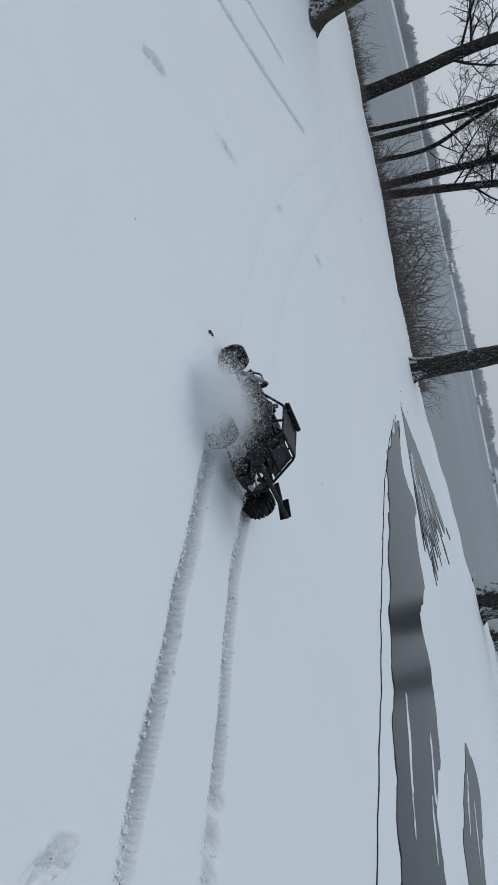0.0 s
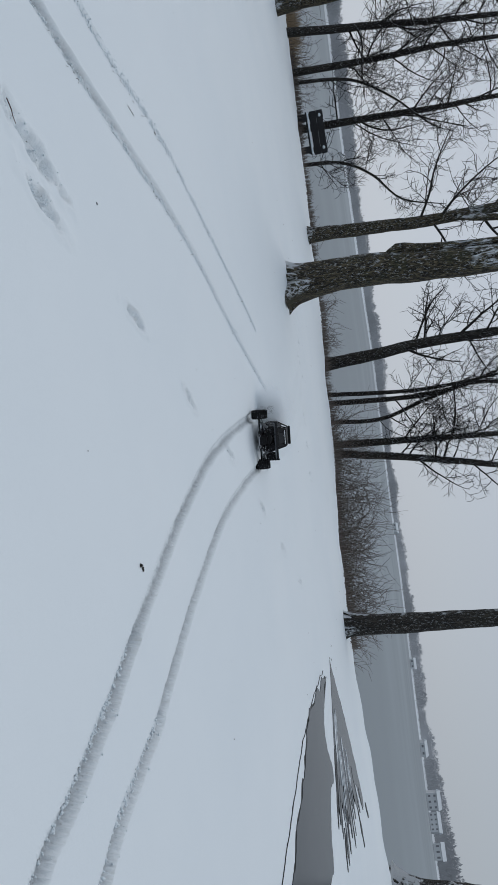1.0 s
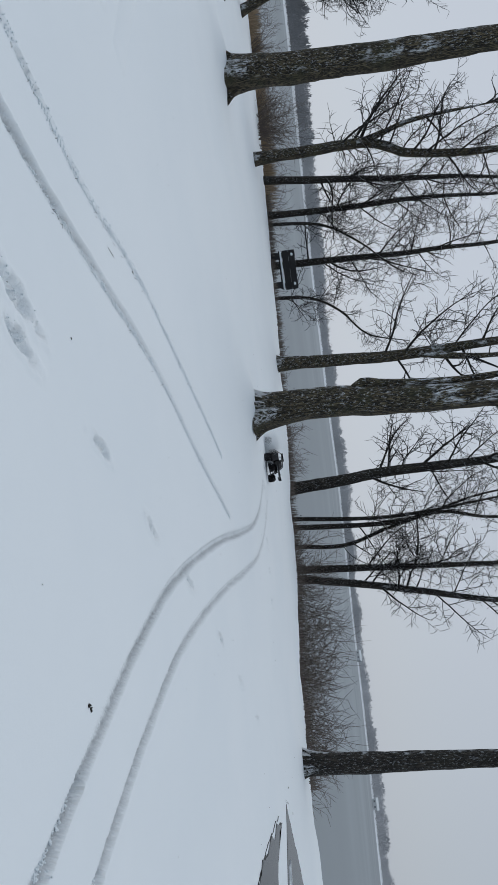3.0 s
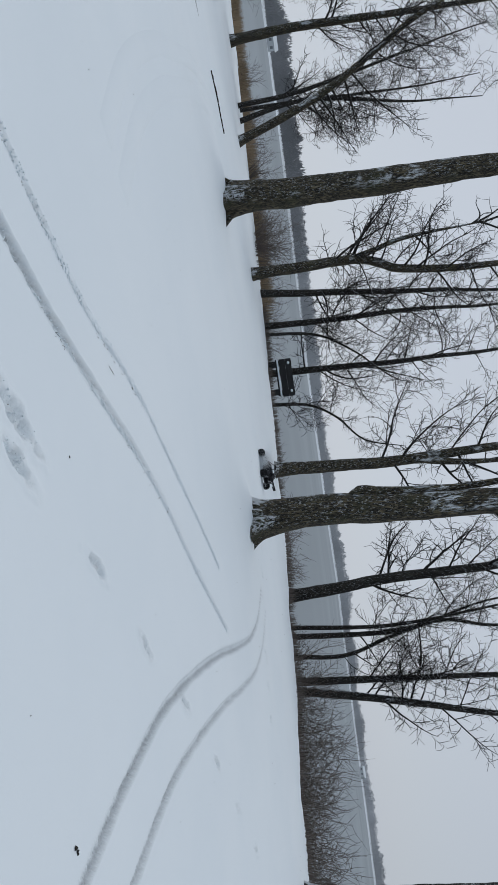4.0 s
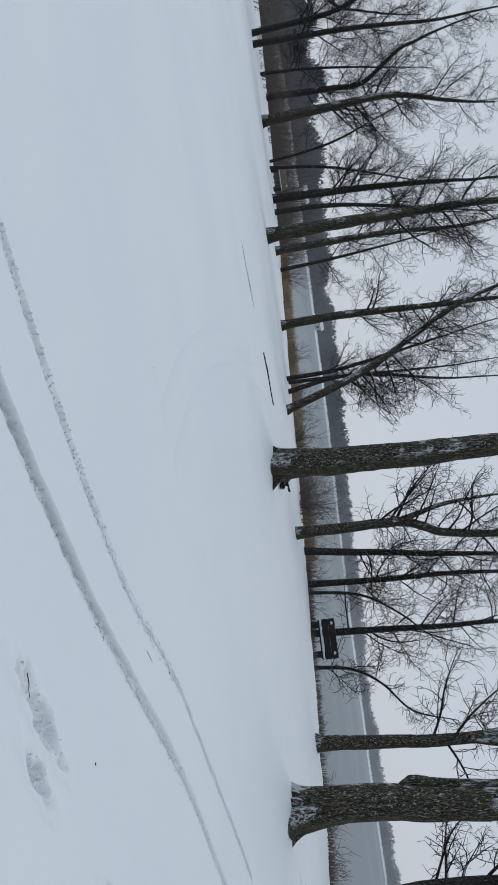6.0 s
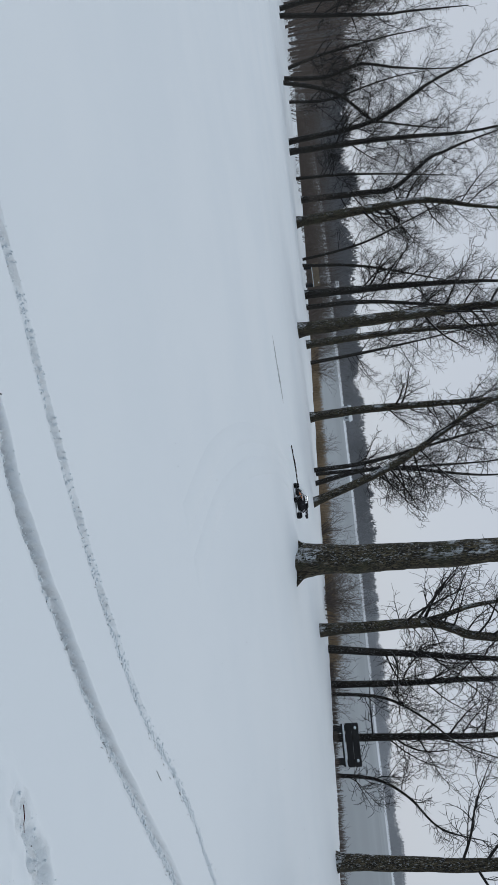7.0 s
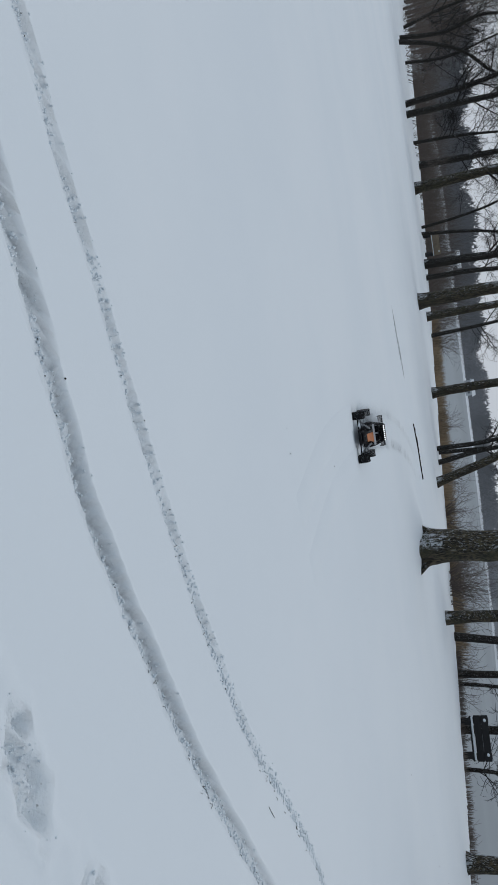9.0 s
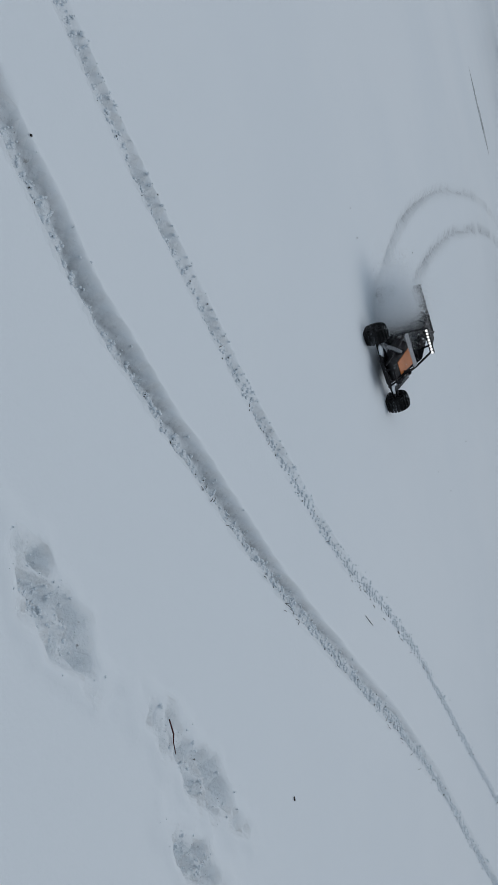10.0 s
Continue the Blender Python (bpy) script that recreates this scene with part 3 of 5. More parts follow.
# ---- bare trees ----
def limb(crown, rng, start, way, length, r, level, stats, boughs=None):
    """One branch that arches as it grows, with side branches of its own; boughs collects the thick ones as meshes apart."""
    n = (0, 10, 6, stats["bends"])[level]
    p, d = Vector(start), Vector(way).normalized()
    pts, rad = [p.copy()], [r]
    axis = d.cross(Vector((rng.gauss(0, 1), rng.gauss(0, 1), rng.gauss(0, 1)))).normalized()
    arch = rng.gauss(0, stats["curl"] * (0.8, 0.8, 1.15, 1.3)[level]) / n
    back = rng.uniform(-1.1, 1.0)
    lift = stats["rise"] * rng.uniform(0.2, 1.4) * (1.0 if level < 3 else 0.7)
    for k in range(n):
        d.rotate(Matrix.Rotation(arch * (1.0 if k < 0.55 * n else back), 3, axis))
        kink = Vector((rng.gauss(0, 1), rng.gauss(0, 1), rng.gauss(0, 1))) * stats["wander"]
        d = (d + kink + Vector((0, 0, lift * (0.2 + k / n)))).normalized()
        p = p + d * (length / n)
        pts.append(p.copy())
        rad.append(r * (1 - (k + 1) / n) ** 0.8 + stats["tip"])
    if level == 1 and boughs is not None:
        own = Tubes()
        own.add(pts, rad, 6, cap=False)
        boughs.append(own)
    else:
        crown.add(pts, rad, (0, 5, 3, 3)[level], cap=False)
    if level == 3:
        return
    count = max(2, int(length * stats["dense"] * (6.2 if level == 1 else 10.5)))
    turn = rng.uniform(0, 2 * math.pi)
    for i in range(count):
        s = min(0.999, 0.14 + 0.86 * (i + rng.uniform(0, 0.9)) / count) * n
        k = min(int(s), n - 1)
        q = pts[k].lerp(pts[k + 1], s - k)
        axis = (pts[k + 1] - pts[k]).normalized()
        side = axis.orthogonal().normalized()
        turn += 2.4 + rng.gauss(0, 0.5)
        side.rotate(Matrix.Rotation(turn, 3, axis))
        open_out = rng.uniform(0.55, 1.25)
        out = axis * math.cos(open_out) + side * math.sin(open_out)
        size = length * (0.95 - 0.55 * s / n) * rng.uniform(0.3, 0.72)
        limb(crown, rng, q, out, min(1.5, max(0.24, size)), max(0.0042, rad[k] * rng.uniform(0.35, 0.55)), level + 1, stats)


def bare_tree(base, r, way, top, label, seed, bark=None, limbs=14, first=1.6, reach=2.2, dense=1.0, flare=0.55, sides=14, lean_to=(0.0, 0.0), fork=None, rise=0.10, tip=0.0034):
    """A leafless tree. way: (sideways, height) points of the stem as seen from the field; top: its height."""
    bark = bark or BARK_DARK
    rng = random.Random(seed)
    bx, by = base[0], base[1]
    top = top * (1.2 if bx < -40 else 1.0)
    bz = height(bx, by) - 0.06 if len(base) < 3 else base[2]
    view = Vector((bx + 0.9, by + 0.3, 0)).normalized()
    lat = Vector((view.y, -view.x, 0))
    marks = [(0.0, bz)] + [(a, h) for a, h in way]
    a, b = marks[-2], marks[-1]
    slope = max(-0.5, min(0.5, (b[0] - a[0]) / max(0.3, b[1] - a[1])))
    while marks[-1][1] < top - 0.8:
        slope = slope * 0.8 + rng.gauss(0, 0.05)
        marks.append((marks[-1][0] + slope * 1.2, marks[-1][1] + 1.2))
    line = curve([(m[0], 0.12 * math.sin(m[1] * 0.7 + seed), m[1]) for m in marks], 0.09 if r > 0.13 else 0.2)
    off0 = line[0][1]
    pts = [Vector((bx, by, 0)) + lat * q[0] + view * (q[1] - off0) + Vector((0, 0, q[2])) for q in line]
    span = pts[-1].z - pts[0].z
    rad = [r * (1 - 0.88 * max(0, (p.z - pts[0].z) / span) ** 1.15) + 0.004 for p in pts]
    tree = new("tree", None)
    tree.location = (bx, by, bz)
    back = Vector((bx, by, bz))
    trunk = Tubes()
    trunk.add([p - back for p in pts], rad, sides, rough=0.10 if r > 0.12 else 0.06, flare=flare)
    crown = Tubes()
    boughs = []
    stats = {"rise": rise, "wander": 0.05, "tip": tip, "dense": dense * (0.55 if bx < -60 else 0.95 if bx < -28 else 1.0), "bends": 3 if bx < -28 else 4, "curl": 1.0}
    full = stats["dense"]
    limbs = round(limbs * 1.75)
    for k in range(limbs):
        h = first + (span - first) * ((k + rng.uniform(0, 0.9)) / limbs) ** 1.15
        i = min(range(len(pts)), key=lambda j: abs(pts[j].z - pts[0].z - h))
        turn = rng.uniform(0, 2 * math.pi)
        steep = rng.uniform(0.2, 1.0)
        way_out = Vector((math.cos(turn), math.sin(turn), steep)) + lat * lean_to[0]
        size = reach * (1 - 0.55 * h / span) * rng.uniform(0.7, 1.2)
        stats["dense"] = full * (0.2 if h > 1.8 + 0.36 * math.hypot(bx + 0.9, by + 0.3) else 1.0)
        limb(crown, rng, pts[i] - back, way_out, size, max(0.006, rad[i] * rng.uniform(0.16, 0.34)), 1, stats, boughs)
    part("trunk", trunk.mesh("trunk", bark), tree)
    if fork:
        t = Tubes()
        line = curve([(m[0], 0.0, m[1]) for m in fork[0]], 0.1)
        fp = [Vector((bx, by, 0)) + lat * q[0] + view * (-0.05 * i / len(line)) + Vector((0, 0, q[2])) - back for i, q in enumerate(line)]
        fr = [fork[1] * (1 - 0.9 * i / len(fp)) for i in range(len(fp))]
        t.add(fp, fr, 12, rough=0.1)
        for k in range(5):
            i = int(len(fp) * rng.uniform(0.4, 1)) - 1
            limb(crown, rng, fp[i], Vector((rng.uniform(-1, 1), rng.uniform(-1, 1), 0.8)), reach * 0.7, fork[1] * 0.3, 1, stats, boughs)
        part("limb", t.mesh("limb", bark), tree, "thick forked limb with snow lying along it")
    for own in boughs:
        part("bough", own.mesh("bough", BOUGH), tree)
    if r > 0.15 and math.hypot(bx, by) < 26:
        for k in range(7):
            a = 2 * math.pi * (k + rng.uniform(0.1, 0.9)) / 7
            out = Vector((math.cos(a), math.sin(a), 0))
            far = r * rng.uniform(1.12, 1.45)
            way_down = [out * r * 0.62 + Vector((0, 0, 0.30)), out * r * 0.86 + Vector((0, 0, 0.19)), out * r * 1.08 + Vector((0, 0, 0.11)), out * far + Vector((0, 0, 0.035)), out * (far + 0.12) + Vector((0, 0, -0.05))]
            own = Tubes()
            own.add([Vector(q) for q in curve(way_down, 0.05)], [r * g for g in np.interp(np.linspace(0, 1, len(curve(way_down, 0.05))), [0, 0.5, 1], [0.20, 0.26, 0.09])], 9, rough=0.25)
            part("root", own.mesh("root", bark), tree)
    part("crown", crown.mesh("crown", TWIG), tree)
    return tagged(tree, " ".join(label.split()[:12]), "tree", "bare trees along the bank")


BIG = "thick bare tree with ridged dark bark"
MID = "bare tree with dark wet bark on the lake bank"
THIN = "slender bare sapling with snow on its windward side"
LEANING = "leaning bare tree with snow along its upper side"

bare_tree((-3.98, 9.36), 0.225, [(-0.03, 0.56), (-0.04, 1.17), (0.05, 1.93), (0.12, 3.28)], 9, BIG, 1, BARK, limbs=8, first=3.2, reach=3.0, dense=0.5, flare=0.75, sides=26,
          fork=([(-0.10, 1.40), (-0.235, 1.58), (-0.20, 1.80), (-0.15, 2.3), (-0.13, 3.3), (-0.3, 5.0)], 0.082))
bare_tree((-9.96, 9.42), 0.262, [(0.05, 0.93), (0.12, 2.43), (0.16, 4.69)], 11, BIG + " beside the fallen stick", 2, BARK, limbs=7, first=5.0, reach=3.0, dense=0.5, flare=0.6, sides=26)
bare_tree((0.95, 12.68), 0.172, [(0.05, 0.83), (0.1, 2.5), (0.16, 4.5)], 9, "straight dark tree at the tip of the melt water", 3, BARK_DARK, limbs=7, first=4.5, reach=2.5, dense=0.5, flare=0.45, sides=20)
bare_tree((6.97, 16.64), 0.40, [(0.15, 0.77), (0.3, 2.4), (0.4, 5)], 11, BIG + " above the inlet", 4, BARK_DARK, limbs=5, first=5, reach=3, dense=0.4, flare=0.5, sides=26)
bare_tree((9.27, 19.51), 0.33, [(0.33, 0.47), (0.9, 1.6), (1.3, 4)], 10, BIG + " leaning by the inlet", 5, BARK_DARK, limbs=5, first=4, reach=3, dense=0.4, flare=0.5, sides=22)
bare_tree((-7.44, 15.78, -0.10), 0.158, [(0.08, 1.37), (0.16, 2.68), (0.14, 3.98), (0.12, 5.03)], 10, MID, 6, BARK, limbs=12, first=2.6, reach=2.4, flare=0.35, sides=16,
          fork=([(0.16, 3.3), (0.30, 3.9), (0.42, 4.8), (0.5, 6.5)], 0.10))
bare_tree((-23.25, 16.15), 0.168, [(-0.05, 2.35), (0.1, 6.01)], 11, MID, 7, BARK, limbs=15, first=2.6, reach=3.0, flare=0.4)
bare_tree((-17.48, 15.12), 0.128, [(-0.39, 1.2), (-0.91, 2.6), (-1.77, 4.19), (-2.27, 5.1)], 8.5, LEANING, 8, BARK, limbs=15, first=2.0, reach=2.8, flare=0.3)
bare_tree((-20.97, 16.83, -0.1), 0.085, [(-0.11, 2.12), (-0.73, 5.64)], 8.5, THIN, 9, limbs=13, first=1.5, reach=2.0, flare=0.1, sides=8)
bare_tree((-21.59, 17.55, -0.1), 0.072, [(0.05, 2.12), (0.2, 5.67)], 8, THIN, 10, limbs=12, first=1.6, reach=1.8, flare=0.1, sides=8)
bare_tree((-20.56, 17.11, -0.1), 0.092, [(-0.29, 1.69), (-0.18, 3.21), (0.26, 5.45)], 8, THIN, 11, limbs=13, first=1.4, reach=2.0, flare=0.1, sides=8)
bare_tree((-12.53, 14.86), 0.146, [(0.01, 1.35), (0.03, 2.7), (0.25, 3.34), (0.41, 3.73), (0.6, 5)], 9.5, MID, 12, BARK, limbs=16, first=1.9, reach=2.4, flare=0.3,
          fork=([(0.03, 2.5), (-0.12, 3.1), (-0.32, 4.0), (-0.4, 6.0)], 0.085))
bare_tree((-14.12, 17.84, -0.1), 0.118, [(0.2, 1.35), (0.31, 2.27), (0.56, 4.09)], 9, MID, 13, limbs=15, first=1.6, reach=2.2, flare=0.1, sides=10)
bare_tree((-13.22, 18.3, -0.1), 0.10, [(0.1, 2.16), (0.12, 3.98)], 9.5, MID, 14, limbs=17, first=1.5, reach=2.0, flare=0.1, sides=10)
bare_tree((-12.94, 18.3, -0.1), 0.05, [(0.24, 1.49), (0.93, 2.6), (1.51, 3.25)], 4.6, THIN, 15, limbs=9, first=1.0, reach=1.5, flare=0.0, sides=8)
bare_tree((-12.41, 19.75, -0.3), 0.112, [(0.09, 1.99), (0.18, 3.84)], 9.5, MID + " behind the black bench", 16, limbs=18, first=1.3, reach=2.2, flare=0.1, sides=10)
bare_tree((-11.09, 19.33, -0.3), 0.055, [(0.16, 0.95), (0.64, 1.76), (1.42, 2.49)], 3.4, "low arching bare tree beside the bench", 17, limbs=12, first=0.4, reach=1.5, flare=0.0, sides=8, rise=0.05)
bare_tree((-23.29, 12.40), 0.236, [(-0.03, 2.57), (-0.02, 5.95)], 11, BIG, 18, BARK, limbs=13, first=3.6, reach=3.2, flare=0.3, sides=18)
bare_tree((-29.0, 16.44), 0.174, [(-0.04, 4.34), (0.14, 7.19)], 11, MID, 19, BARK, limbs=14, first=3.0, reach=2.8, flare=0.3)
bare_tree((-36.56, 17.91), 0.225, [(0.22, 4.99), (0.51, 8.74)], 12, MID, 20, limbs=14, first=3.0, reach=3.4, flare=0.2)
bare_tree((-36.24, 18.5), 0.136, [(0.18, 3.47), (1.19, 8.64)], 11, MID, 21, limbs=14, first=2.6, reach=3.0, flare=0.2)
bare_tree((-38.89, 14.84), 0.275, [(-0.12, 3.68), (-0.16, 6.59), (0.5, 9.17)], 12, BIG + " with spreading boughs", 22, BARK, limbs=15, first=3.5, reach=4.4, flare=0.3, sides=16)
bare_tree((-58.61, 20.98), 0.27, [(0.22, 5.1), (0.2, 7.28), (-1.5, 9.99)], 13, MID, 23, limbs=14, first=3, reach=4.4, flare=0.2)
bare_tree((-39.59, 17.64), 0.094, [(0.57, 3.5), (2.18, 8.59)], 10, THIN, 24, limbs=10, first=3, reach=2.2, flare=0.0, sides=8)
bare_tree((-40.99, 17.95), 0.082, [(-0.2, 2.08), (-0.57, 4.04), (-1.46, 6.64)], 9, THIN, 25, limbs=10, first=2, reach=2.2, flare=0.0, sides=8)
bare_tree((-44.94, 12.46), 0.17, [(-0.35, 4.73), (-1.77, 7.95)], 11, MID, 26, limbs=14, first=2.6, reach=3.6, flare=0.2)
bare_tree((-43.58, 12.60), 0.18, [(0.12, 5.17), (0.44, 9.13)], 12, MID, 27, limbs=14, first=2.6, reach=3.6, flare=0.2)
bare_tree((-54.56, 11.17), 0.145, [(0.33, 2.7), (-0.06, 4.99), (0.46, 7.17)], 10, LEANING, 28, limbs=13, first=2.4, reach=3.4, flare=0.1)
bare_tree((-49.84, 10.36), 0.132, [(0.55, 1.82), (1.36, 3.48), (2.86, 5.08)], 8, LEANING, 29, limbs=13, first=2.0, reach=3.2, flare=0.1)
bare_tree((-71.25, 9.44), 0.21, [(-0.16, 2.82), (0.41, 7.45)], 12, MID, 30, limbs=15, first=2.6, reach=4.6, flare=0.1, tip=0.0048)
bare_tree((-67.30, 9.36), 0.20, [(0.94, 6.14)], 12, MID, 31, limbs=15, first=2.6, reach=4.6, flare=0.1, tip=0.0048)
bare_tree((-86.14, 8.44), 0.26, [(1.37, 8.91)], 14, MID, 32, limbs=16, first=2.6, reach=5.5, flare=0.1, tip=0.0055)
bare_tree((-62.0, 14.5), 0.12, [(0.3, 3.0), (-0.2, 6.0)], 9, MID, 41, limbs=15, first=1.6, reach=3.8, flare=0.1, tip=0.0048)
bare_tree((-76.0, 15.0), 0.16, [(-0.6, 3.0), (-0.9, 6.0)], 11, MID, 42, limbs=16, first=1.6, reach=4.8, flare=0.1, tip=0.0055)
bare_tree((-50.5, 16.5), 0.11, [(0.2, 3.0), (0.6, 6.0)], 9, MID, 43, limbs=15, first=1.6, reach=3.4, flare=0.1, tip=0.0048)
bare_tree((-31.5, 19.0), 0.09, [(-0.2, 3.0), (-0.5, 6.0)], 8.5, MID, 44, limbs=14, first=1.8, reach=2.4, flare=0.1)
bare_tree((-4.82, 17.67, -0.3), 0.154, [(-0.09, 1.25), (-0.18, 2.34), (-0.19, 4.76)], 9.5, MID, 33, limbs=14, first=2.0, reach=2.4, flare=0.3)
bare_tree((-4.22, 18.31, -0.45), 0.058, [(0.22, 2.2), (0.04, 4.67)], 7.5, THIN, 34, limbs=10, first=2.2, reach=1.6, flare=0.0, sides=8)
bare_tree((-3.99, 18.36, -0.45), 0.072, [(0.14, 2.17), (-0.01, 3.54), (0.22, 4.58)], 8, THIN, 35, limbs=12, first=1.8, reach=1.8, flare=0.0, sides=8)
bare_tree((-3.53, 18.43, -0.45), 0.058, [(0.12, 1.03), (-0.19, 2.15), (-0.47, 3.27)], 6.5, THIN, 36, limbs=10, first=1.4, reach=1.6, flare=0.0, sides=8)
bare_tree((-2.87, 18.02, -0.45), 0.098, [(0.28, 4.25)], 8.5, MID, 37, limbs=14, first=1.8, reach=2.0, flare=0.1, sides=10)
bare_tree((-2.69, 18.04, -0.45), 0.104, [(0.28, 1.16), (0.58, 2.63), (0.91, 4.08)], 8.5, LEANING, 38, limbs=14, first=1.8, reach=2.0, flare=0.1, sides=10)


# ---- shrubs, reeds and dry grass on the bank ----
def shrub(x, y, size, wide, seed, stems=24, label="leafless shrub of fine brown twigs on the bank", leaves=0):
    rng = random.Random(seed)
    t = Tubes()
    z = height(x, y) - 0.03
    stats = {"rise": 0.10, "wander": 0.12, "tip": 0.0015, "dense": 0.75, "curl": 0.7, "bends": 3}
    for _ in range(stems):
        a = rng.uniform(0, 2 * math.pi)
        d = Vector((math.cos(a) * 0.65, math.sin(a) * 0.65, 1.0))
        start = Vector((math.cos(a) * wide * rng.uniform(0, 0.6), math.sin(a) * wide * 0.5 * rng.uniform(0, 0.6), 0))
        limb(t, rng, start, d, size * rng.uniform(0.55, 1.0), 0.008, 2, stats)
        t.add([start, start + d * size * 0.2], [0.009, 0.007], 4, cap=False)
    ob = new("shrub", t.mesh("shrub", SHRUB))
    ob.location = (x, y, z)
    if leaves:
        v, f = [], []
        for _ in range(leaves):
            q = Vector((rng.gauss(0, wide * 0.5), rng.gauss(0, wide * 0.3), size * rng.uniform(0.25, 1.0)))
            e1 = Vector((rng.gauss(0, 1), rng.gauss(0, 1), rng.gauss(0, 1))).normalized()
            e2 = e1.orthogonal().normalized()
            k = len(v)
            v += [tuple(q - e1 * 0.022), tuple(q + e2 * 0.012), tuple(q + e1 * 0.022), tuple(q - e2 * 0.012 + e1.cross(e2) * 0.006)]
            f += [(k, k + 1, k + 2), (k, k + 2, k + 3)]
        part("leaves", mesh_of("leaves", v, f, LEAF, False), ob, "withered dark leaves still hanging on")
    return tagged(ob, label, "shrub", "shrubs on the bank")


for k, (x, y, size, wide) in enumerate([(-2.3, 17.3, 1.9, 0.9), (-1.6, 16.9, 2.1, 1.0), (-1.0, 16.5, 2.1, 1.0), (-0.4, 16.0, 1.9, 1.0), (0.1, 15.5, 1.8, 0.9), (0.55, 15.2, 1.5, 0.8), (1.0, 14.9, 1.2, 0.7), (1.5, 14.9, 0.9, 0.5),
                                        (-1.9, 18.6, 2.4, 1.2), (-0.7, 17.9, 2.2, 1.2), (-6.0, 18.2, 1.1, 0.7), (-5.4, 18.0, 0.9, 0.6), (-3.4, 17.5, 0.9, 0.5), (-4.7, 18.6, 1.2, 0.8),
                                        (-7.0, 18.0, 1.0, 0.9), (-8.6, 18.6, 0.9, 0.9), (-9.6, 19.2, 1.0, 0.9), (-14.8, 19.4, 1.3, 1.0), (-17.4, 19.0, 1.3, 1.1), (-18.4, 19.4, 1.2, 1.1), (-22.5, 19.6, 1.3, 1.2), (-25.5, 20.0, 1.4, 1.2), (-10.2, 19.6, 1.2, 0.8), (-11.8, 19.6, 1.1, 0.8), (-13.7, 19.3, 1.2, 0.9), (-15.5, 17.6, 1.6, 1.2), (-16.4, 18.2, 1.3, 1.0), (-19.2, 18.5, 1.2, 1.0),
                                        (-33.0, 20.0, 1.8, 1.5), (-37.8, 20.2, 2.2, 1.8), (-43.0, 20.0, 2.4, 2.0), (-47.5, 19.0, 2.8, 2.4), (-53.5, 17.5, 3.2, 3.0), (-58.5, 17.0, 3.4, 3.0), (-64.5, 15.5, 3.8, 3.5), (-71.0, 16.0, 4.2, 4.0), (-79.0, 16.0, 5.0, 4.5), (-86.0, 17.0, 5.5, 5.0)]):
    shrub(x, y, size * (1.12 if x > -30 else 1.1), wide, 100 + k, 30 if x > -30 else 26, leaves=170 if (x, y) == (-3.4, 17.5) else 0)


def reeds(name, x0, x1, count, tall, seed, label, mat, depth=1.3):
    rng = random.Random(seed)
    v, f = [], []
    for _ in range(count):
        x = rng.uniform(x0, x1)
        thick = 0.45 + 0.55 * noise.noise(Vector((x * 0.45, seed, 0)))
        if rng.random() > 0.35 + thick:
            continue
        y = float(np.interp(x, CREST_X, CREST_Y)) + rng.uniform(-0.1, depth)
        z = height(x, y) - 0.03
        h = tall * rng.uniform(0.45, 1.1) + max(0.0, -z) * 0.8
        lx, ly = rng.gauss(0.04, 0.12) * h, rng.gauss(0, 0.1) * h
        w = rng.uniform(0.004, 0.009)
        a = rng.uniform(0, math.pi)
        cx, cy = math.cos(a) * w, math.sin(a) * w
        k = len(v)
        v += [(x - cx, y - cy, z), (x + cx, y + cy, z), (x + cy, y - cx, z)]
        v += [(x + lx * 0.4 - cx, y + ly * 0.4 - cy, z + h * 0.6), (x + lx * 0.4 + cx, y + ly * 0.4 + cy, z + h * 0.6), (x + lx * 0.4 + cy, y + ly * 0.4 - cx, z + h * 0.6)]
        v.append((x + lx, y + ly, z + h))
        f += [(k, k + 1, k + 4, k + 3), (k + 1, k + 2, k + 5, k + 4), (k + 2, k, k + 3, k + 5), (k + 3, k + 4, k + 6), (k + 4, k + 5, k + 6), (k + 5, k + 3, k + 6)]
    tagged(new(name, mesh_of(name, v, f, mat, False)), label, "reeds", kind="stuff")


reeds("reeds", -36, -14.2, 12000, 0.46, 61, "dense dry brown reeds along the lake shore", REED, 1.8)
reeds("dry_grass", -14.2, 1.5, 3000, 0.17, 62, "sparse dry grass on the edge of the bank", SHRUB, 0.7)
reeds("dry_grass", -95, -37, 11000, 1.15, 63, "dark dry grass along the far bank", SHRUB, 2.5)


reeds("thicket", -110, -43, 9000, 3.0, 64, "dense dark brushwood between the trees on the bank", SHRUB, 6.0)


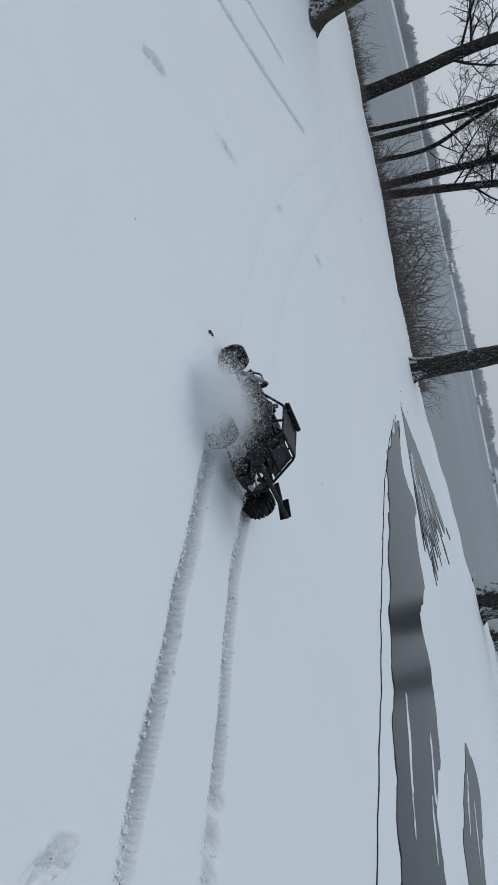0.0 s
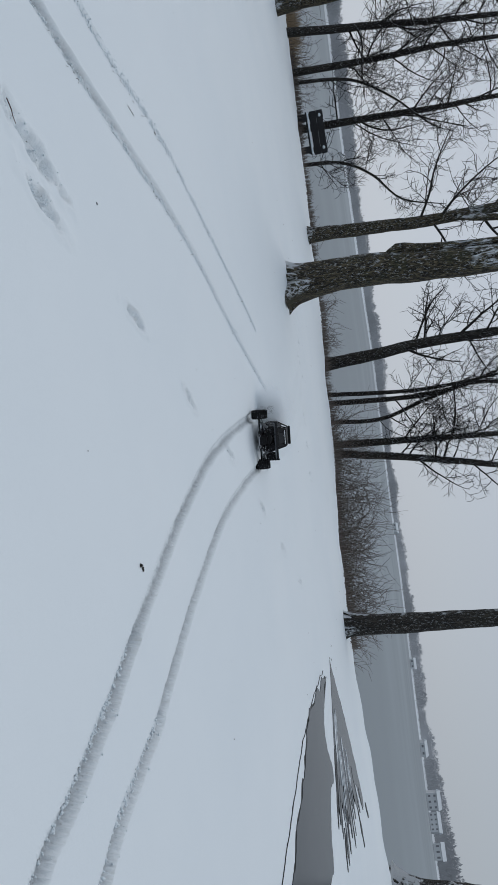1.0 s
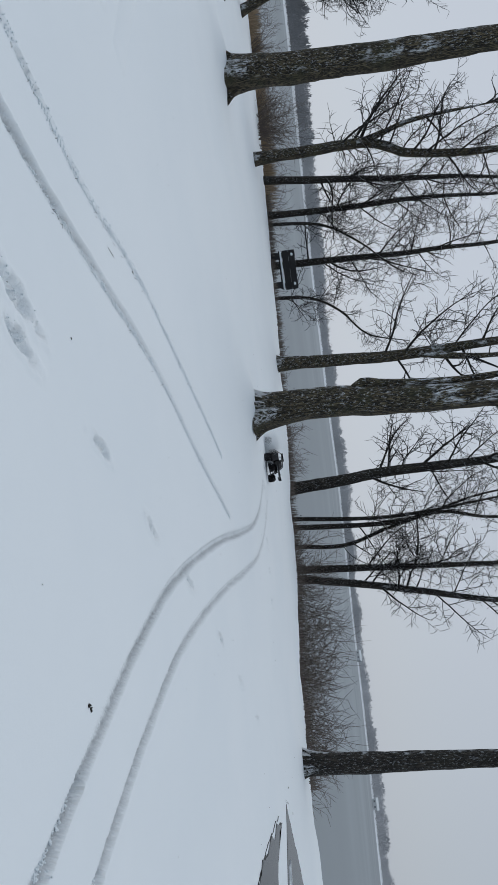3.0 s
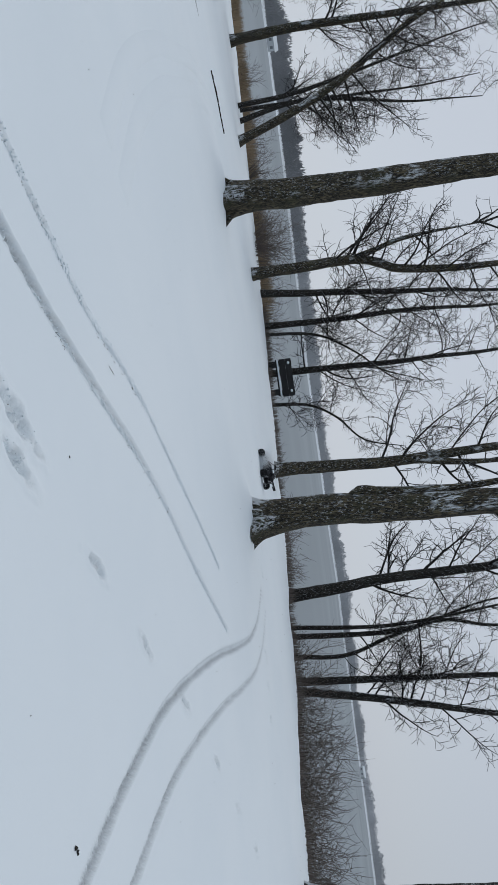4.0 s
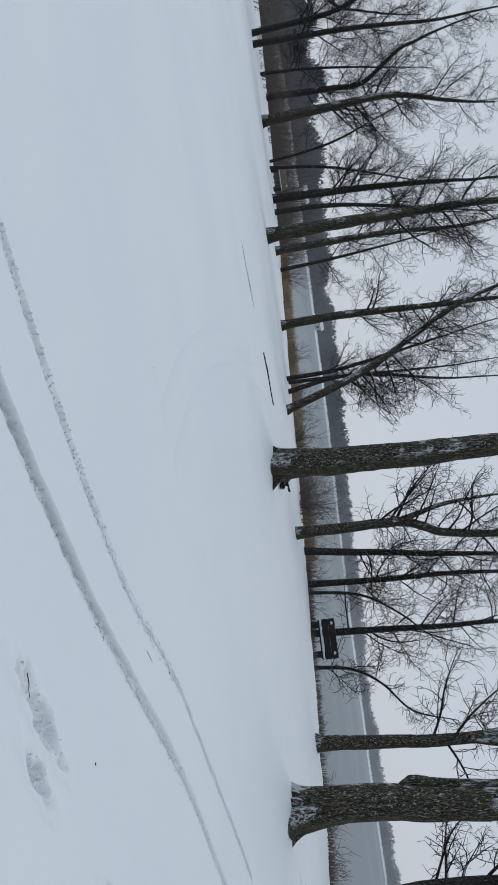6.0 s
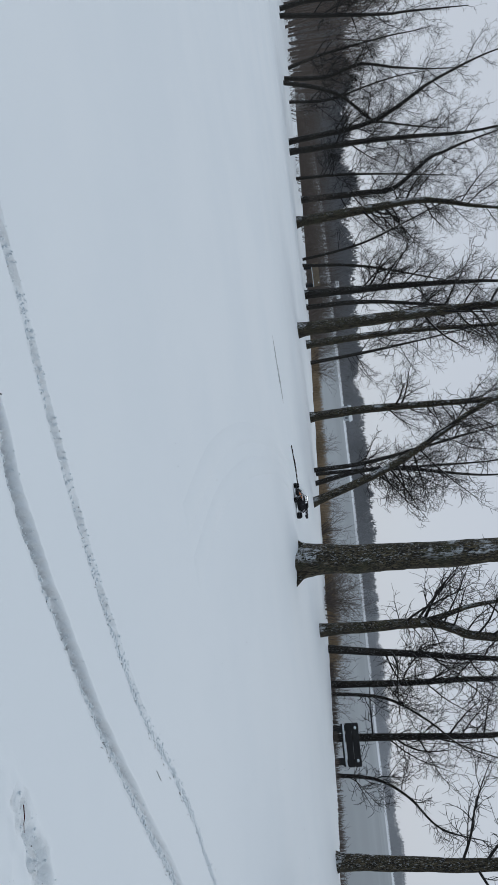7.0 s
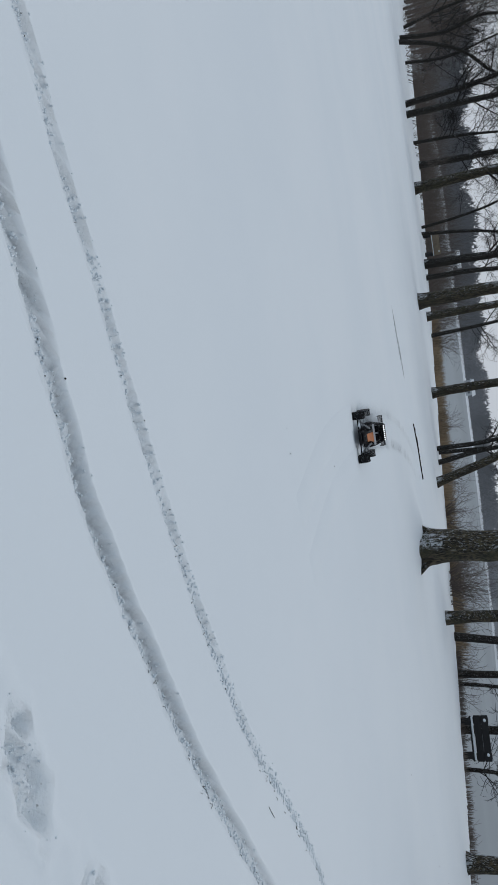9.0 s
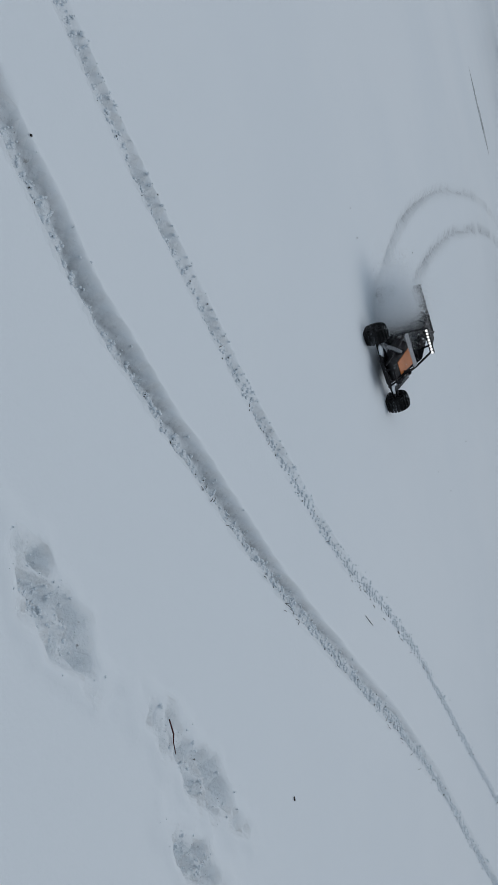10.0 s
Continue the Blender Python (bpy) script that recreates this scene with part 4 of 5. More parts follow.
def grove():
    """The wood of bare trees that closes the field: stems and countless upright twigs."""
    rng = random.Random(71)
    t = Tubes()
    v, f = [], []
    for _ in range(170):
        b, d = rng.uniform(-99, -76.5), rng.uniform(92, 150)
        tall = float(np.interp(b, [-99, -86, -80, -76.5], [19, 18, 12, 8])) * rng.uniform(0.6, 1.1)
        x, y = d * math.sin(radians(b)), d * math.cos(radians(b))
        t.add([(x, y, -0.3), (x + rng.gauss(0, 0.4), y + rng.gauss(0, 0.3), tall * 0.5), (x + rng.gauss(0, 1), y + rng.gauss(0, 0.8), tall * 0.95)], [0.16, 0.10, 0.02], 5)
        for _ in range(260):
            u = rng.random() ** 0.75
            wide = 2.6 * math.sin(math.pi * min(1, 0.25 + 0.7 * u)) + 0.3
            p = Vector((x + rng.gauss(0, 0.6) * wide, y + rng.gauss(0, 0.6) * wide, tall * u))
            q = p + Vector((rng.gauss(0, 0.9), rng.gauss(0, 0.9), rng.uniform(0.2, 1.7)))
            w = Vector((rng.uniform(-1, 1), rng.uniform(-1, 1), 0)).normalized() * 0.022
            k = len(v)
            v += [tuple(p - w), tuple(p + w), tuple(q)]
            f.append((k, k + 1, k + 2))
    k = len(t.v)
    t.v += v
    t.f += [tuple(i + k for i in face) for face in f]
    tagged(new("grove", t.mesh("grove", SHRUB)), "dense grove of bare grey-brown trees beyond the field", "woods", kind="stuff")


grove()


# ---- the far shore ----
def far_shore():
    brg = [-130, -100, -85, -75, -70, -61, -53, -47, -42, -36, -31, -26, -20, -14, -8, -2, 3, 8, 12.7, 17, 23, 40, 70]
    top = [4.2, 4.2, 4.2, 3.8, 3.0, 2.7, 2.1, 2.15, 1.6, 1.35, 1.3, 0.95, 1.1, 1.2, 0.85, 0.6, 0.75, 0.8, 0.75, 1.1, 1.5, 1.6, 1.5]
    low = [-0.3, -0.3, -0.3, 0.1, 0.4, 0.35, 0.3, 0.3, 0.2, 0.1, 0.0, 0.0, 0.0, 0.1, 0.0, -0.05, -0.05, -0.12, -0.2, -0.25, -0.25, -0.2, -0.2]
    dist = [180, 180, 190, 200, 210, 230, 250, 260, 270, 290, 310, 330, 350, 380, 420, 450, 450, 430, 400, 380, 360, 340, 300]
    rng = random.Random(8)
    def shore_z(b):
        return 1.05 + float(np.interp(b, brg, dist)) * math.tan(radians(float(np.interp(b, brg, low)) - 0.12))
    # the lake, as far as the shore and on below it
    v, f = [], []
    steps = np.arange(-180, 180.1, 2.0)
    rings = (9, 30, 60, 90, 130, 180, 240, 320, 420, 700, 1500)
    for k, b in enumerate(steps):
        reach = float(np.interp(b, brg, dist))
        for d in rings:
            u = max(0.0, min(1.0, (d - 50) / (reach - 50)))
            v.append((d * math.sin(radians(b)), d * math.cos(radians(b)), LAKE_Z + (shore_z(b) - LAKE_Z) * u * u * (3 - 2 * u)))
        if k:
            a, p, n = len(rings) * k, len(rings) * (k - 1), len(rings)
            f += [(p + j, a + j, a + j + 1, p + j + 1) for j in range(n - 1)]
    tagged(new("water", mesh_of("water", v, f, LAKE)), "still grey winter lake beyond the snowy bank", "lake", kind="structure")
    # snowy land behind the water
    v, f = [], []
    steps = np.arange(-130, 70.1, 1.0)
    for k, b in enumerate(steps):
        d = float(np.interp(b, brg, dist))
        s, c = math.sin(radians(b)), math.cos(radians(b))
        wob = 1.5 * math.sin(b * 0.9) + 1.0 * math.sin(b * 2.3)
        z0 = shore_z(b)
        for dd, z in ((d - 9 + wob, z0 - 0.3), (d - 8 + wob, z0 + 0.05), (d, z0 + 0.6), (d + 60, z0 + 2), (d + 400, z0 + 1)):
            v.append((dd * s, dd * c, z))
        if k:
            a, p = 5 * k, 5 * k - 5
            f += [(p + j, a + j, a + j + 1, p + j + 1) for j in range(4)]
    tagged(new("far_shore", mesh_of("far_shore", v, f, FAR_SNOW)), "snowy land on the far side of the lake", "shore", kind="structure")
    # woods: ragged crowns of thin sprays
    # haze comes from the material colour, paler for the farther stretch
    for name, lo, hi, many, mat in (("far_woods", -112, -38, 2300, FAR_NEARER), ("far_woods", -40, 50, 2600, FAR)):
        v, f = [], []
        for _ in range(many):
            b = rng.uniform(lo, hi)
            d = np.interp(b, brg, dist) + rng.uniform(-3, 30)
            ground_z = shore_z(b) + 0.3
            full = d * math.tan(radians(float(np.interp(b, brg, top)))) + 1.05 - ground_z
            clump = 0.84 + 0.36 * noise.noise(Vector((b * 0.42, 3, 0))) + 0.10 * noise.noise(Vector((b * 2.3, 9, 0)))
            h = full * clump * rng.uniform(0.6, 1.05)
            x, y = d * math.sin(radians(b)), d * math.cos(radians(b))
            w = h * rng.uniform(0.2, 0.38) + 0.6
            side = (math.cos(radians(b)), -math.sin(radians(b)))
            for _ in range(34):
                u = rng.random() ** 0.8
                r = w * (math.sin(math.pi * min(1, 0.35 + u * 0.62)) + 0.1)
                off, deep = r * rng.uniform(-1, 1), rng.uniform(-2, 2)
                tall, thin = h * rng.uniform(0.06, 0.17), h * rng.uniform(0.012, 0.03)
                cx, cy, z = x + side[0] * off + side[1] * deep, y + side[1] * off - side[0] * deep, ground_z + h * u * 0.9
                lean = rng.uniform(-0.5, 0.5) * tall
                k = len(v)
                v += [(cx - side[0] * thin, cy - side[1] * thin, z), (cx + side[0] * thin, cy + side[1] * thin, z), (cx + side[0] * lean, cy + side[1] * lean, z + tall)]
                f.append((k, k + 1, k + 2))
        # the dense mass of stems behind the outer sprays
        steps = np.arange(lo, hi, 0.12)
        for i, b in enumerate(steps):
            d = float(np.interp(b, brg, dist)) + 18
            gz = shore_z(b) - 0.5
            full = (d * math.tan(radians(float(np.interp(b, brg, top)))) + 1.05 - gz) * (0.70 + 0.32 * noise.noise(Vector((b * 0.42, 3, 0))) + 0.09 * noise.noise(Vector((b * 2.3, 9, 0))) + 0.05 * rng.random())
            for dd, z in ((d, gz), (d + 2, gz + full * 0.8), (d + 8, gz + full)):
                v.append((dd * math.sin(radians(b)), dd * math.cos(radians(b)), z))
            if i:
                k = len(v) - 3
                f += [(k - 3, k, k + 1, k - 2), (k - 2, k + 1, k + 2, k - 1)]
        tagged(new(name, mesh_of(name, v, f, mat, False)), "woods lining the far shore, haze put into their colour", "woods", kind="stuff")

    def house(b, d, wide, tall, storeys, cols, turn, roof):
        gz = shore_z(b) + 0.1
        h = new("house", None)
        h.matrix_world = pose(d * math.sin(radians(b)), d * math.cos(radians(b)), gz, 0, 0, -b + turn)
        bm = bmesh.new()
        box_bm(bm, (wide, 8, tall), (0, 0, tall / 2), bevel=0.05)
        part("wall", bm_mesh("wall", bm, WALL_W), h)
        bm = bmesh.new()
        p = [(-wide / 2 - 0.4, -4.4, tall), (wide / 2 + 0.4, -4.4, tall), (wide / 2 + 0.4, 4.4, tall), (-wide / 2 - 0.4, 4.4, tall), (-wide / 2 - 0.4, 0, tall + roof), (wide / 2 + 0.4, 0, tall + roof)]
        q = [bm.verts.new(c) for c in p]
        for face in ((0, 1, 5, 4), (2, 3, 4, 5), (0, 4, 3), (1, 2, 5), (3, 2, 1, 0)):
            bm.faces.new([q[i] for i in face])
        part("roof", bm_mesh("roof", bm, FAR_SNOW), h, "snow-covered pitched roof")
        bm = bmesh.new()
        box_bm(bm, (wide / cols * 0.34, 0.12, tall / storeys * 0.42), (0, 0, 0), bevel=0.02)
        pane = bm_mesh("window", bm, PANE)
        for i in range(cols):
            for j in range(storeys):
                w = part("window", pane, h)
                w.location = (-wide / 2 + wide * (i + 0.5) / cols, -4.03, tall * (j + 0.55) / storeys)
        tagged(h, "pale rendered house with a snowy roof on the far shore", "house", "houses on the far shore")

    house(18.3, 346, 6.5, 4.2, 2, 3, 8, 1.5)
    house(19.7, 344, 7, 3.2, 2, 4, -6, 1.4)
    house(21.4, 346, 6, 3.0, 1, 3, 0, 1.6)
    house(15.0, 372, 6, 2.0, 1, 2, 10, 1.3)
    house(9.3, 412, 5, 1.8, 1, 2, 0, 1.2)
    house(-0.6, 436, 5, 1.7, 1, 2, -10, 1.2)
    house(-53.6, 236, 4, 1.8, 1, 2, 5, 1.1)
    house(-63.0, 214, 4, 1.8, 1, 2, 0, 1.1)


far_shore()


# ---- benches ----
def bench(x, y, turn, wide, wood, label):
    b = new("bench", None)
    b.matrix_world = pose(x, y, height(x, y) - 0.04, 0, 0, turn)
    def board(name, size, at, tilt=0.0, mat=wood, text=""):
        bm = bmesh.new()
        box_bm(bm, size, at, (tilt, 0, 0), bevel=0.008)
        return part(name, bm_mesh(name, bm, mat), b, text)
    for s in (-1, 1):
        board("leg", (0.17, 0.44, 0.46), (s * (wide / 2 - 0.13), 0, 0.23), 0.0, BENCH_BLACK)
        board("upright", (0.15, 0.08, 0.50), (s * (wide / 2 - 0.10), 0.24, 0.64), -9)
    for k in range(3):
        board("seat_slat", (wide, 0.13, 0.04), (0, -0.15 + 0.15 * k, 0.46))
    for k in range(2):
        board("back_slat", (wide * 1.04, 0.045, 0.172), (0, 0.20 + 0.028 * k, 0.62 + 0.176 * k), -9)
    bm = bmesh.new()
    box_bm(bm, (wide * 0.98, 0.42, 0.035), (0, -0.0, 0.497), bevel=0.015)
    part("snow_layer", bm_mesh("snow_layer", bm, SNOW), b, "thin layer of snow on the seat")
    for s in (-0.8, 0.75):
        bm = bmesh.new()
        bmesh.ops.create_icosphere(bm, subdivisions=2, radius=0.045)
        bmesh.ops.transform(bm, matrix=pose(s * wide / 2, 0.205, 0.80) @ Matrix.Diagonal((1, 0.5, 0.8, 1)), verts=bm.verts)
        part("snow_clump", bm_mesh("snow_clump", bm, SNOW, True), b, "small clump of stuck snow")
    return tagged(b, label, "bench")


bench(-11.25, 18.1, 28, 1.05, BENCH_BLACK, "black wooden bench with snow on its seat before the lake")
bench(-40.7, 18.9, 75, 1.3, BENCH_BROWN, "olive-brown slatted bench on black legs among trees")


# ---- things lying on the snow ----
def lying_stick(points, r, label, mat=None, lift=0.0):
    line = curve(points, 0.08 if r > 0.01 else 0.02)
    rng = random.Random(int(points[0][0] * 100))
    t = Tubes()
    pts = [(p[0] + rng.gauss(0, 0.2 * r), p[1] + rng.gauss(0, 0.2 * r), height(p[0], p[1]) + r * 0.5 + lift) for p in line]
    t.add(pts, [r * (0.5 + 0.7 * rng.random()) for _ in pts], 7, rough=0.3)
    return tagged(new("stick", t.mesh("stick", mat or STICK)), label, "stick")


lying_stick([(-13.05, 9.26), (-13.12, 9.9), (-13.06, 10.3), (-13.07, 10.79)], 0.02, "long black stick lying half buried in snow")
lying_stick([(-2.835, 3.13), (-2.83, 3.22)], 0.0018, "short dark twig on the snow")
lying_stick([(-2.038, 1.797), (-2.012, 1.826), (-1.995, 1.832), (-1.974, 1.85)], 0.0017, "reddish twig lying in a footprint", plain("red_twig", (0.075, 0.02, 0.024), 0.8), 0.006)
lying_stick([(-2.02, 2.55), (-2.01, 2.555)], 0.0025, "tiny dark twig on the snow")
lying_stick([(-8.9, 17.1), (-8.87, 17.4)], 0.012, "short dark twig near the bench")
lying_stick([(-2.94, 3.57), (-2.935, 3.59)], 0.003, "dark leaf stalk beside the wheel rut")


def drag_mark():
    """A shallow groove of wet snow where a branch was dragged."""
    line = curve([(-13.55, 6.6), (-13.3, 7.1), (-13.18, 7.7), (-13.15, 8.45)], 0.1)
    t = Tubes()
    n = len(line)
    t.add([(p[0], p[1], height(p[0], p[1]) - 0.018) for p in line], [0.006 + 0.036 * math.sin(math.pi * (k + 0.5) / n) for k in range(n)], 6, rough=0.3)
    tagged(new("stick", t.mesh("buried_pole", plain("icy_pole", (0.47, 0.50, 0.53), 0.8))), "grey pole almost covered by snow", "stick")


drag_mark()


def clods():
    """Crumbs of snow and specks of earth thrown up along the ruts."""
    rng = random.Random(12)
    sets = {"snow_crumbs": ([], []), "earth_crumbs": ([], [])}
    spots = []
    def lump(kind, x, y, r):
        v, f = sets[kind]
        k = len(v)
        z = 0.0
        spots.append((kind, k, x, y, r))
        for c in ((1, 0, 0), (-1, 0, 0), (0, 1, 0), (0, -1, 0), (0, 0, 1), (0, 0, -1)):
            q = rng.uniform(0.6, 1.4) * r
            v.append((x + c[0] * q, y + c[1] * q, z + c[2] * q))
        f.extend((k + a, k + b, k + c) for a, b, c in ((0, 2, 4), (2, 1, 4), (1, 3, 4), (3, 0, 4), (2, 0, 5), (1, 2, 5), (3, 1, 5), (0, 3, 5)))
    for line, many, far in ((RUT_NEAR, 700, -1), (RUT_FAR, 360, -1), (OLD_RUT, 2600, 1), (OLD_RUT_PAIR, 1900, 1)):
        for _ in range(many):
            k = rng.randrange(len(line) - 1)
            d = line[k + 1] - line[k]
            d = np.array([-d[1], d[0]]) / (np.linalg.norm(d) + 1e-9)
            off = far * rng.gauss(0.022, 0.016)
            p = line[k] + d * off
            lump("snow_crumbs", p[0], p[1], rng.uniform(0.0015, 0.0055))
            p = line[k] + d * far * rng.gauss(0.022, 0.014)
            lump("snow_crumbs", p[0] + rng.gauss(0, 0.006), p[1] + rng.gauss(0, 0.006), rng.choice((0.003, 0.004, 0.005, 0.007)) * rng.uniform(0.7, 1.1))
            if rng.random() < 0.14:
                p = line[k] + far * d * rng.gauss(0.016, 0.016)
                lump("earth_crumbs", p[0], p[1], rng.uniform(0.0012, 0.0036))
    for x, y, way, length, width, _ in PRINTS[:3]:
        for _ in range(170):
            u, w = rng.gauss(0, length * 0.24), rng.gauss(0, width * 0.24)
            a = radians(way)
            lump("snow_crumbs", x + u * math.sin(a) + w * math.cos(a), y + u * math.cos(a) - w * math.sin(a), rng.choice((0.0015, 0.002, 0.003, 0.005)) * rng.uniform(0.7, 1.1))
    for x, y in ((-0.452, 2.69), (-0.444, 2.70), (1.0, 9.5), (1.05, 9.7), (0.9, 9.9), (1.25, 10.2)):
        for _ in range(6):
            lump("earth_crumbs", x + rng.gauss(0, 0.010), y + rng.gauss(0, 0.009), rng.uniform(0.003, 0.006))
    for _ in range(60):
        lump("earth_crumbs", rng.uniform(-6, 1), rng.uniform(2, 14), rng.uniform(0.002, 0.004))
    bits = Tubes()
    for _ in range(60):
        line, far = (OLD_RUT, 1) if rng.random() < 0.7 else (OLD_RUT_PAIR, 1)
        k = rng.randrange(60, 150)
        x, y = line[min(k, len(line) - 1)] + np.array([rng.gauss(0.02, 0.016), rng.gauss(0, 0.02)])
        z = float(plain_height(np.array([x]), np.array([y]))[0] + trodden(np.array([x]), np.array([y]))[0][0])
        a, size = rng.uniform(0, 2 * math.pi), rng.uniform(0.008, 0.024)
        tip = Vector((x + math.cos(a) * size, y + math.sin(a) * size, z + rng.uniform(0.002, 0.012)))
        bits.add([(x, y, z - 0.002), Vector((x, y, z + 0.004)).lerp(tip, 0.5), tip], [0.0012, 0.001, 0.0005], 4)
    tagged(new("grass_bits", bits.mesh("grass_bits", LEAF)), "dark bits of dead grass poking out along the ruts", "grass bits", kind="stuff")
    px, py = np.array([q[2] for q in spots]), np.array([q[3] for q in spots])
    pz = plain_height(px, py) + trodden(px, py)[0]
    for (kind, k, _, _, r), z in zip(spots, pz):
        v = sets[kind][0]
        for i in range(k, k + 6):
            v[i] = (v[i][0], v[i][1], v[i][2] + float(z) + 0.5 * r)
    for kind, mat, text in (("snow_crumbs", SNOW, "loose crumbs of snow thrown up along the ruts"), ("earth_crumbs", LEAF, "dark specks of earth and leaf on the snow")):
        v, f = sets[kind]
        tagged(new(kind, mesh_of(kind, v, f, mat, True)), text, "crumbs", kind="stuff")


clods()


# ---- the radio-controlled buggy ----
def tube_mesh(name, runs, r, mat, sides=8):
    t = Tubes()
    for run in runs:
        t.add(run, [r] * len(run), sides)
    return t.mesh(name, mat)


def build_buggy():
    """Seen along +y: wheels set wide of a narrow tub, a cage that tapers to the roof, and a low wing."""
    car = new("toy_buggy", None)
    def box(name, size, at, mat, turn=(0, 0, 0), bevel=0.004, parent=car, text=""):
        bm = bmesh.new()
        box_bm(bm, size, at, turn, bevel)
        return part(name, bm_mesh(name, bm, mat), parent, text)
    def plate(name, corners, thick, mat, parent=car, text=""):
        """A four-cornered panel of some thickness."""
        c = [Vector(p) for p in corners]
        nrm = (c[1] - c[0]).cross(c[3] - c[0]).normalized() * thick
        bm = bmesh.new()
        q = [bm.verts.new(p) for p in c] + [bm.verts.new(p + nrm) for p in c]
        for face in ((3, 2, 1, 0), (4, 5, 6, 7), (0, 1, 5, 4), (1, 2, 6, 5), (2, 3, 7, 6), (3, 0, 4, 7)):
            bm.faces.new([q[i] for i in face])
        bmesh.ops.bevel(bm, geom=bm.edges[:], offset=min(0.0015, thick * 0.3), segments=1, affect="EDGES")
        bmesh.ops.recalc_face_normals(bm, faces=bm.faces)
        return part(name, bm_mesh(name, bm, mat), parent, text)
    def rod(name, runs, r, mat, parent=car, text="", sides=8):
        return part(name, tube_mesh(name, runs, r, mat, sides), parent, text)
    box("chassis", (0.15, 0.54, 0.020), (0, 0, 0.066), BLACK)
    box("skid_plate", (0.11, 0.07, 0.006), (0, 0.285, 0.074), GREY, (28, 0, 0), 0.002)
    for s in (-1, 1):
        box("side_pod", (0.045, 0.27, 0.055), (s * 0.093, -0.02, 0.098), BLACK, (0, s * 10, 0))
        plate("door_panel", [(s * 0.108, 0.10, 0.125), (s * 0.108, -0.22, 0.125), (s * 0.082, -0.15, 0.222), (s * 0.086, 0.03, 0.215)], 0.004, GREY)
        box("seat", (0.062, 0.075, 0.105), (s * 0.040, -0.075, 0.165), BLACK, (-10, 0, 0), 0.010)
        box("bonnet_side", (0.035, 0.15, 0.035), (s * 0.082, 0.165, 0.125), BLACK, (-12, 0, 0), 0.006)
    box("motor", (0.085, 0.11, 0.06), (0.0, -0.18, 0.12), GREY, (0, 0, 0), 0.012)
    box("gearbox", (0.075, 0.09, 0.06), (0, -0.255, 0.095), BLACK, (0, 0, 0), 0.010)
    box("steering_wheel", (0.05, 0.008, 0.05), (-0.04, 0.045, 0.185), BLACK, (-25, 0, 0), 0.003)
    # bonnet: a wedge that falls to the front, an orange panel on it
    bm = bmesh.new()
    pts = [(-0.068, 0.085, 0.178), (0.068, 0.085, 0.178), (0.048, 0.265, 0.118), (-0.048, 0.265, 0.118), (-0.095, 0.085, 0.10), (0.095, 0.085, 0.10), (0.058, 0.275, 0.085), (-0.058, 0.275, 0.085)]
    q = [bm.verts.new(p) for p in pts]
    for face in ((0, 1, 2, 3), (4, 7, 6, 5), (0, 4, 5, 1), (1, 5, 6, 2), (2, 6, 7, 3), (3, 7, 4, 0)):
        bm.faces.new([q[i] for i in face])
    bmesh.ops.recalc_face_normals(bm, faces=bm.faces)
    bmesh.ops.bevel(bm, geom=bm.edges[:], offset=0.008, segments=2, affect="EDGES")
    hood = part("bonnet", bm_mesh("bonnet", bm, BLACK, True), car, "black sloping bonnet with an orange panel")
    plate("bonnet_panel", [(-0.072, 0.095, 0.1775), (-0.052, 0.225, 0.134), (0.022, 0.225, 0.134), (0.026, 0.095, 0.1775)], 0.005, ORANGE, hood, "orange panel on the bonnet").data.flip_normals()
    plate("cowl", [(-0.112, 0.088, 0.172), (0.112, 0.088, 0.172), (0.104, 0.070, 0.192), (-0.104, 0.070, 0.192)], 0.004, METAL, car, "pale bare strip below the windscreen opening")
    rails = []
    for s in (-1, 1):
        rails += [[(s * 0.112, 0.10, 0.13), (s * 0.107, 0.078, 0.178), (s * 0.076, 0.012, 0.258), (s * 0.072, 0.0, 0.264), (s * 0.070, -0.145, 0.266), (s * 0.074, -0.16, 0.258), (s * 0.100, -0.27, 0.145)],
                  [(s * 0.071, -0.075, 0.265), (s * 0.112, -0.10, 0.12)], [(s * 0.112, 0.10, 0.13), (s * 0.116, -0.10, 0.122), (s * 0.100, -0.27, 0.145)],
                  [(s * 0.050, 0.285, 0.085), (s * 0.075, 0.20, 0.135), (s * 0.107, 0.078, 0.178)], [(s * 0.100, -0.27, 0.145), (s * 0.06, -0.315, 0.08)]]
    for run in rails:
        rod("cage_tube", [run], 0.0055, BLACK)
    for y, z, w in ((0.0, 0.264, 0.072), (-0.145, 0.266, 0.070), (-0.21, 0.21, 0.087), (-0.27, 0.145, 0.100)):
        rod("cross_tube", [[(-w, y, z), (w, y, z)]], 0.0055, BLACK)
    rod("cross_tube", [[(-0.07, -0.15, 0.262), (0.098, -0.265, 0.15)]], 0.0045, BLACK)
    rod("cross_tube", [[(0.07, -0.15, 0.262), (-0.098, -0.265, 0.15)]], 0.0045, BLACK)
    plate("roof", [(-0.070, 0.0, 0.2665), (0.070, 0.0, 0.2665), (0.068, -0.145, 0.2685), (-0.068, -0.145, 0.2685)], 0.004, GREY, car, "black roof panel").data.flip_normals()
    plate("rear_panel", [(-0.068, -0.152, 0.258), (0.068, -0.152, 0.258), (0.088, -0.225, 0.184), (-0.088, -0.225, 0.184)], 0.004, GREY, car, "dull black rear panel with a window")
    box("rear_window", (0.085, 0.058, 0.003), (0, -0.194, 0.226), PANE_BLACK, (45, 0, 0), 0.001)
    bar = box("light_bar", (0.155, 0.016, 0.020), (0, 0.014, 0.276), BLACK, (0, 0, 0), 0.003, car, "roof light bar with lit white lamps")
    bm = bmesh.new()
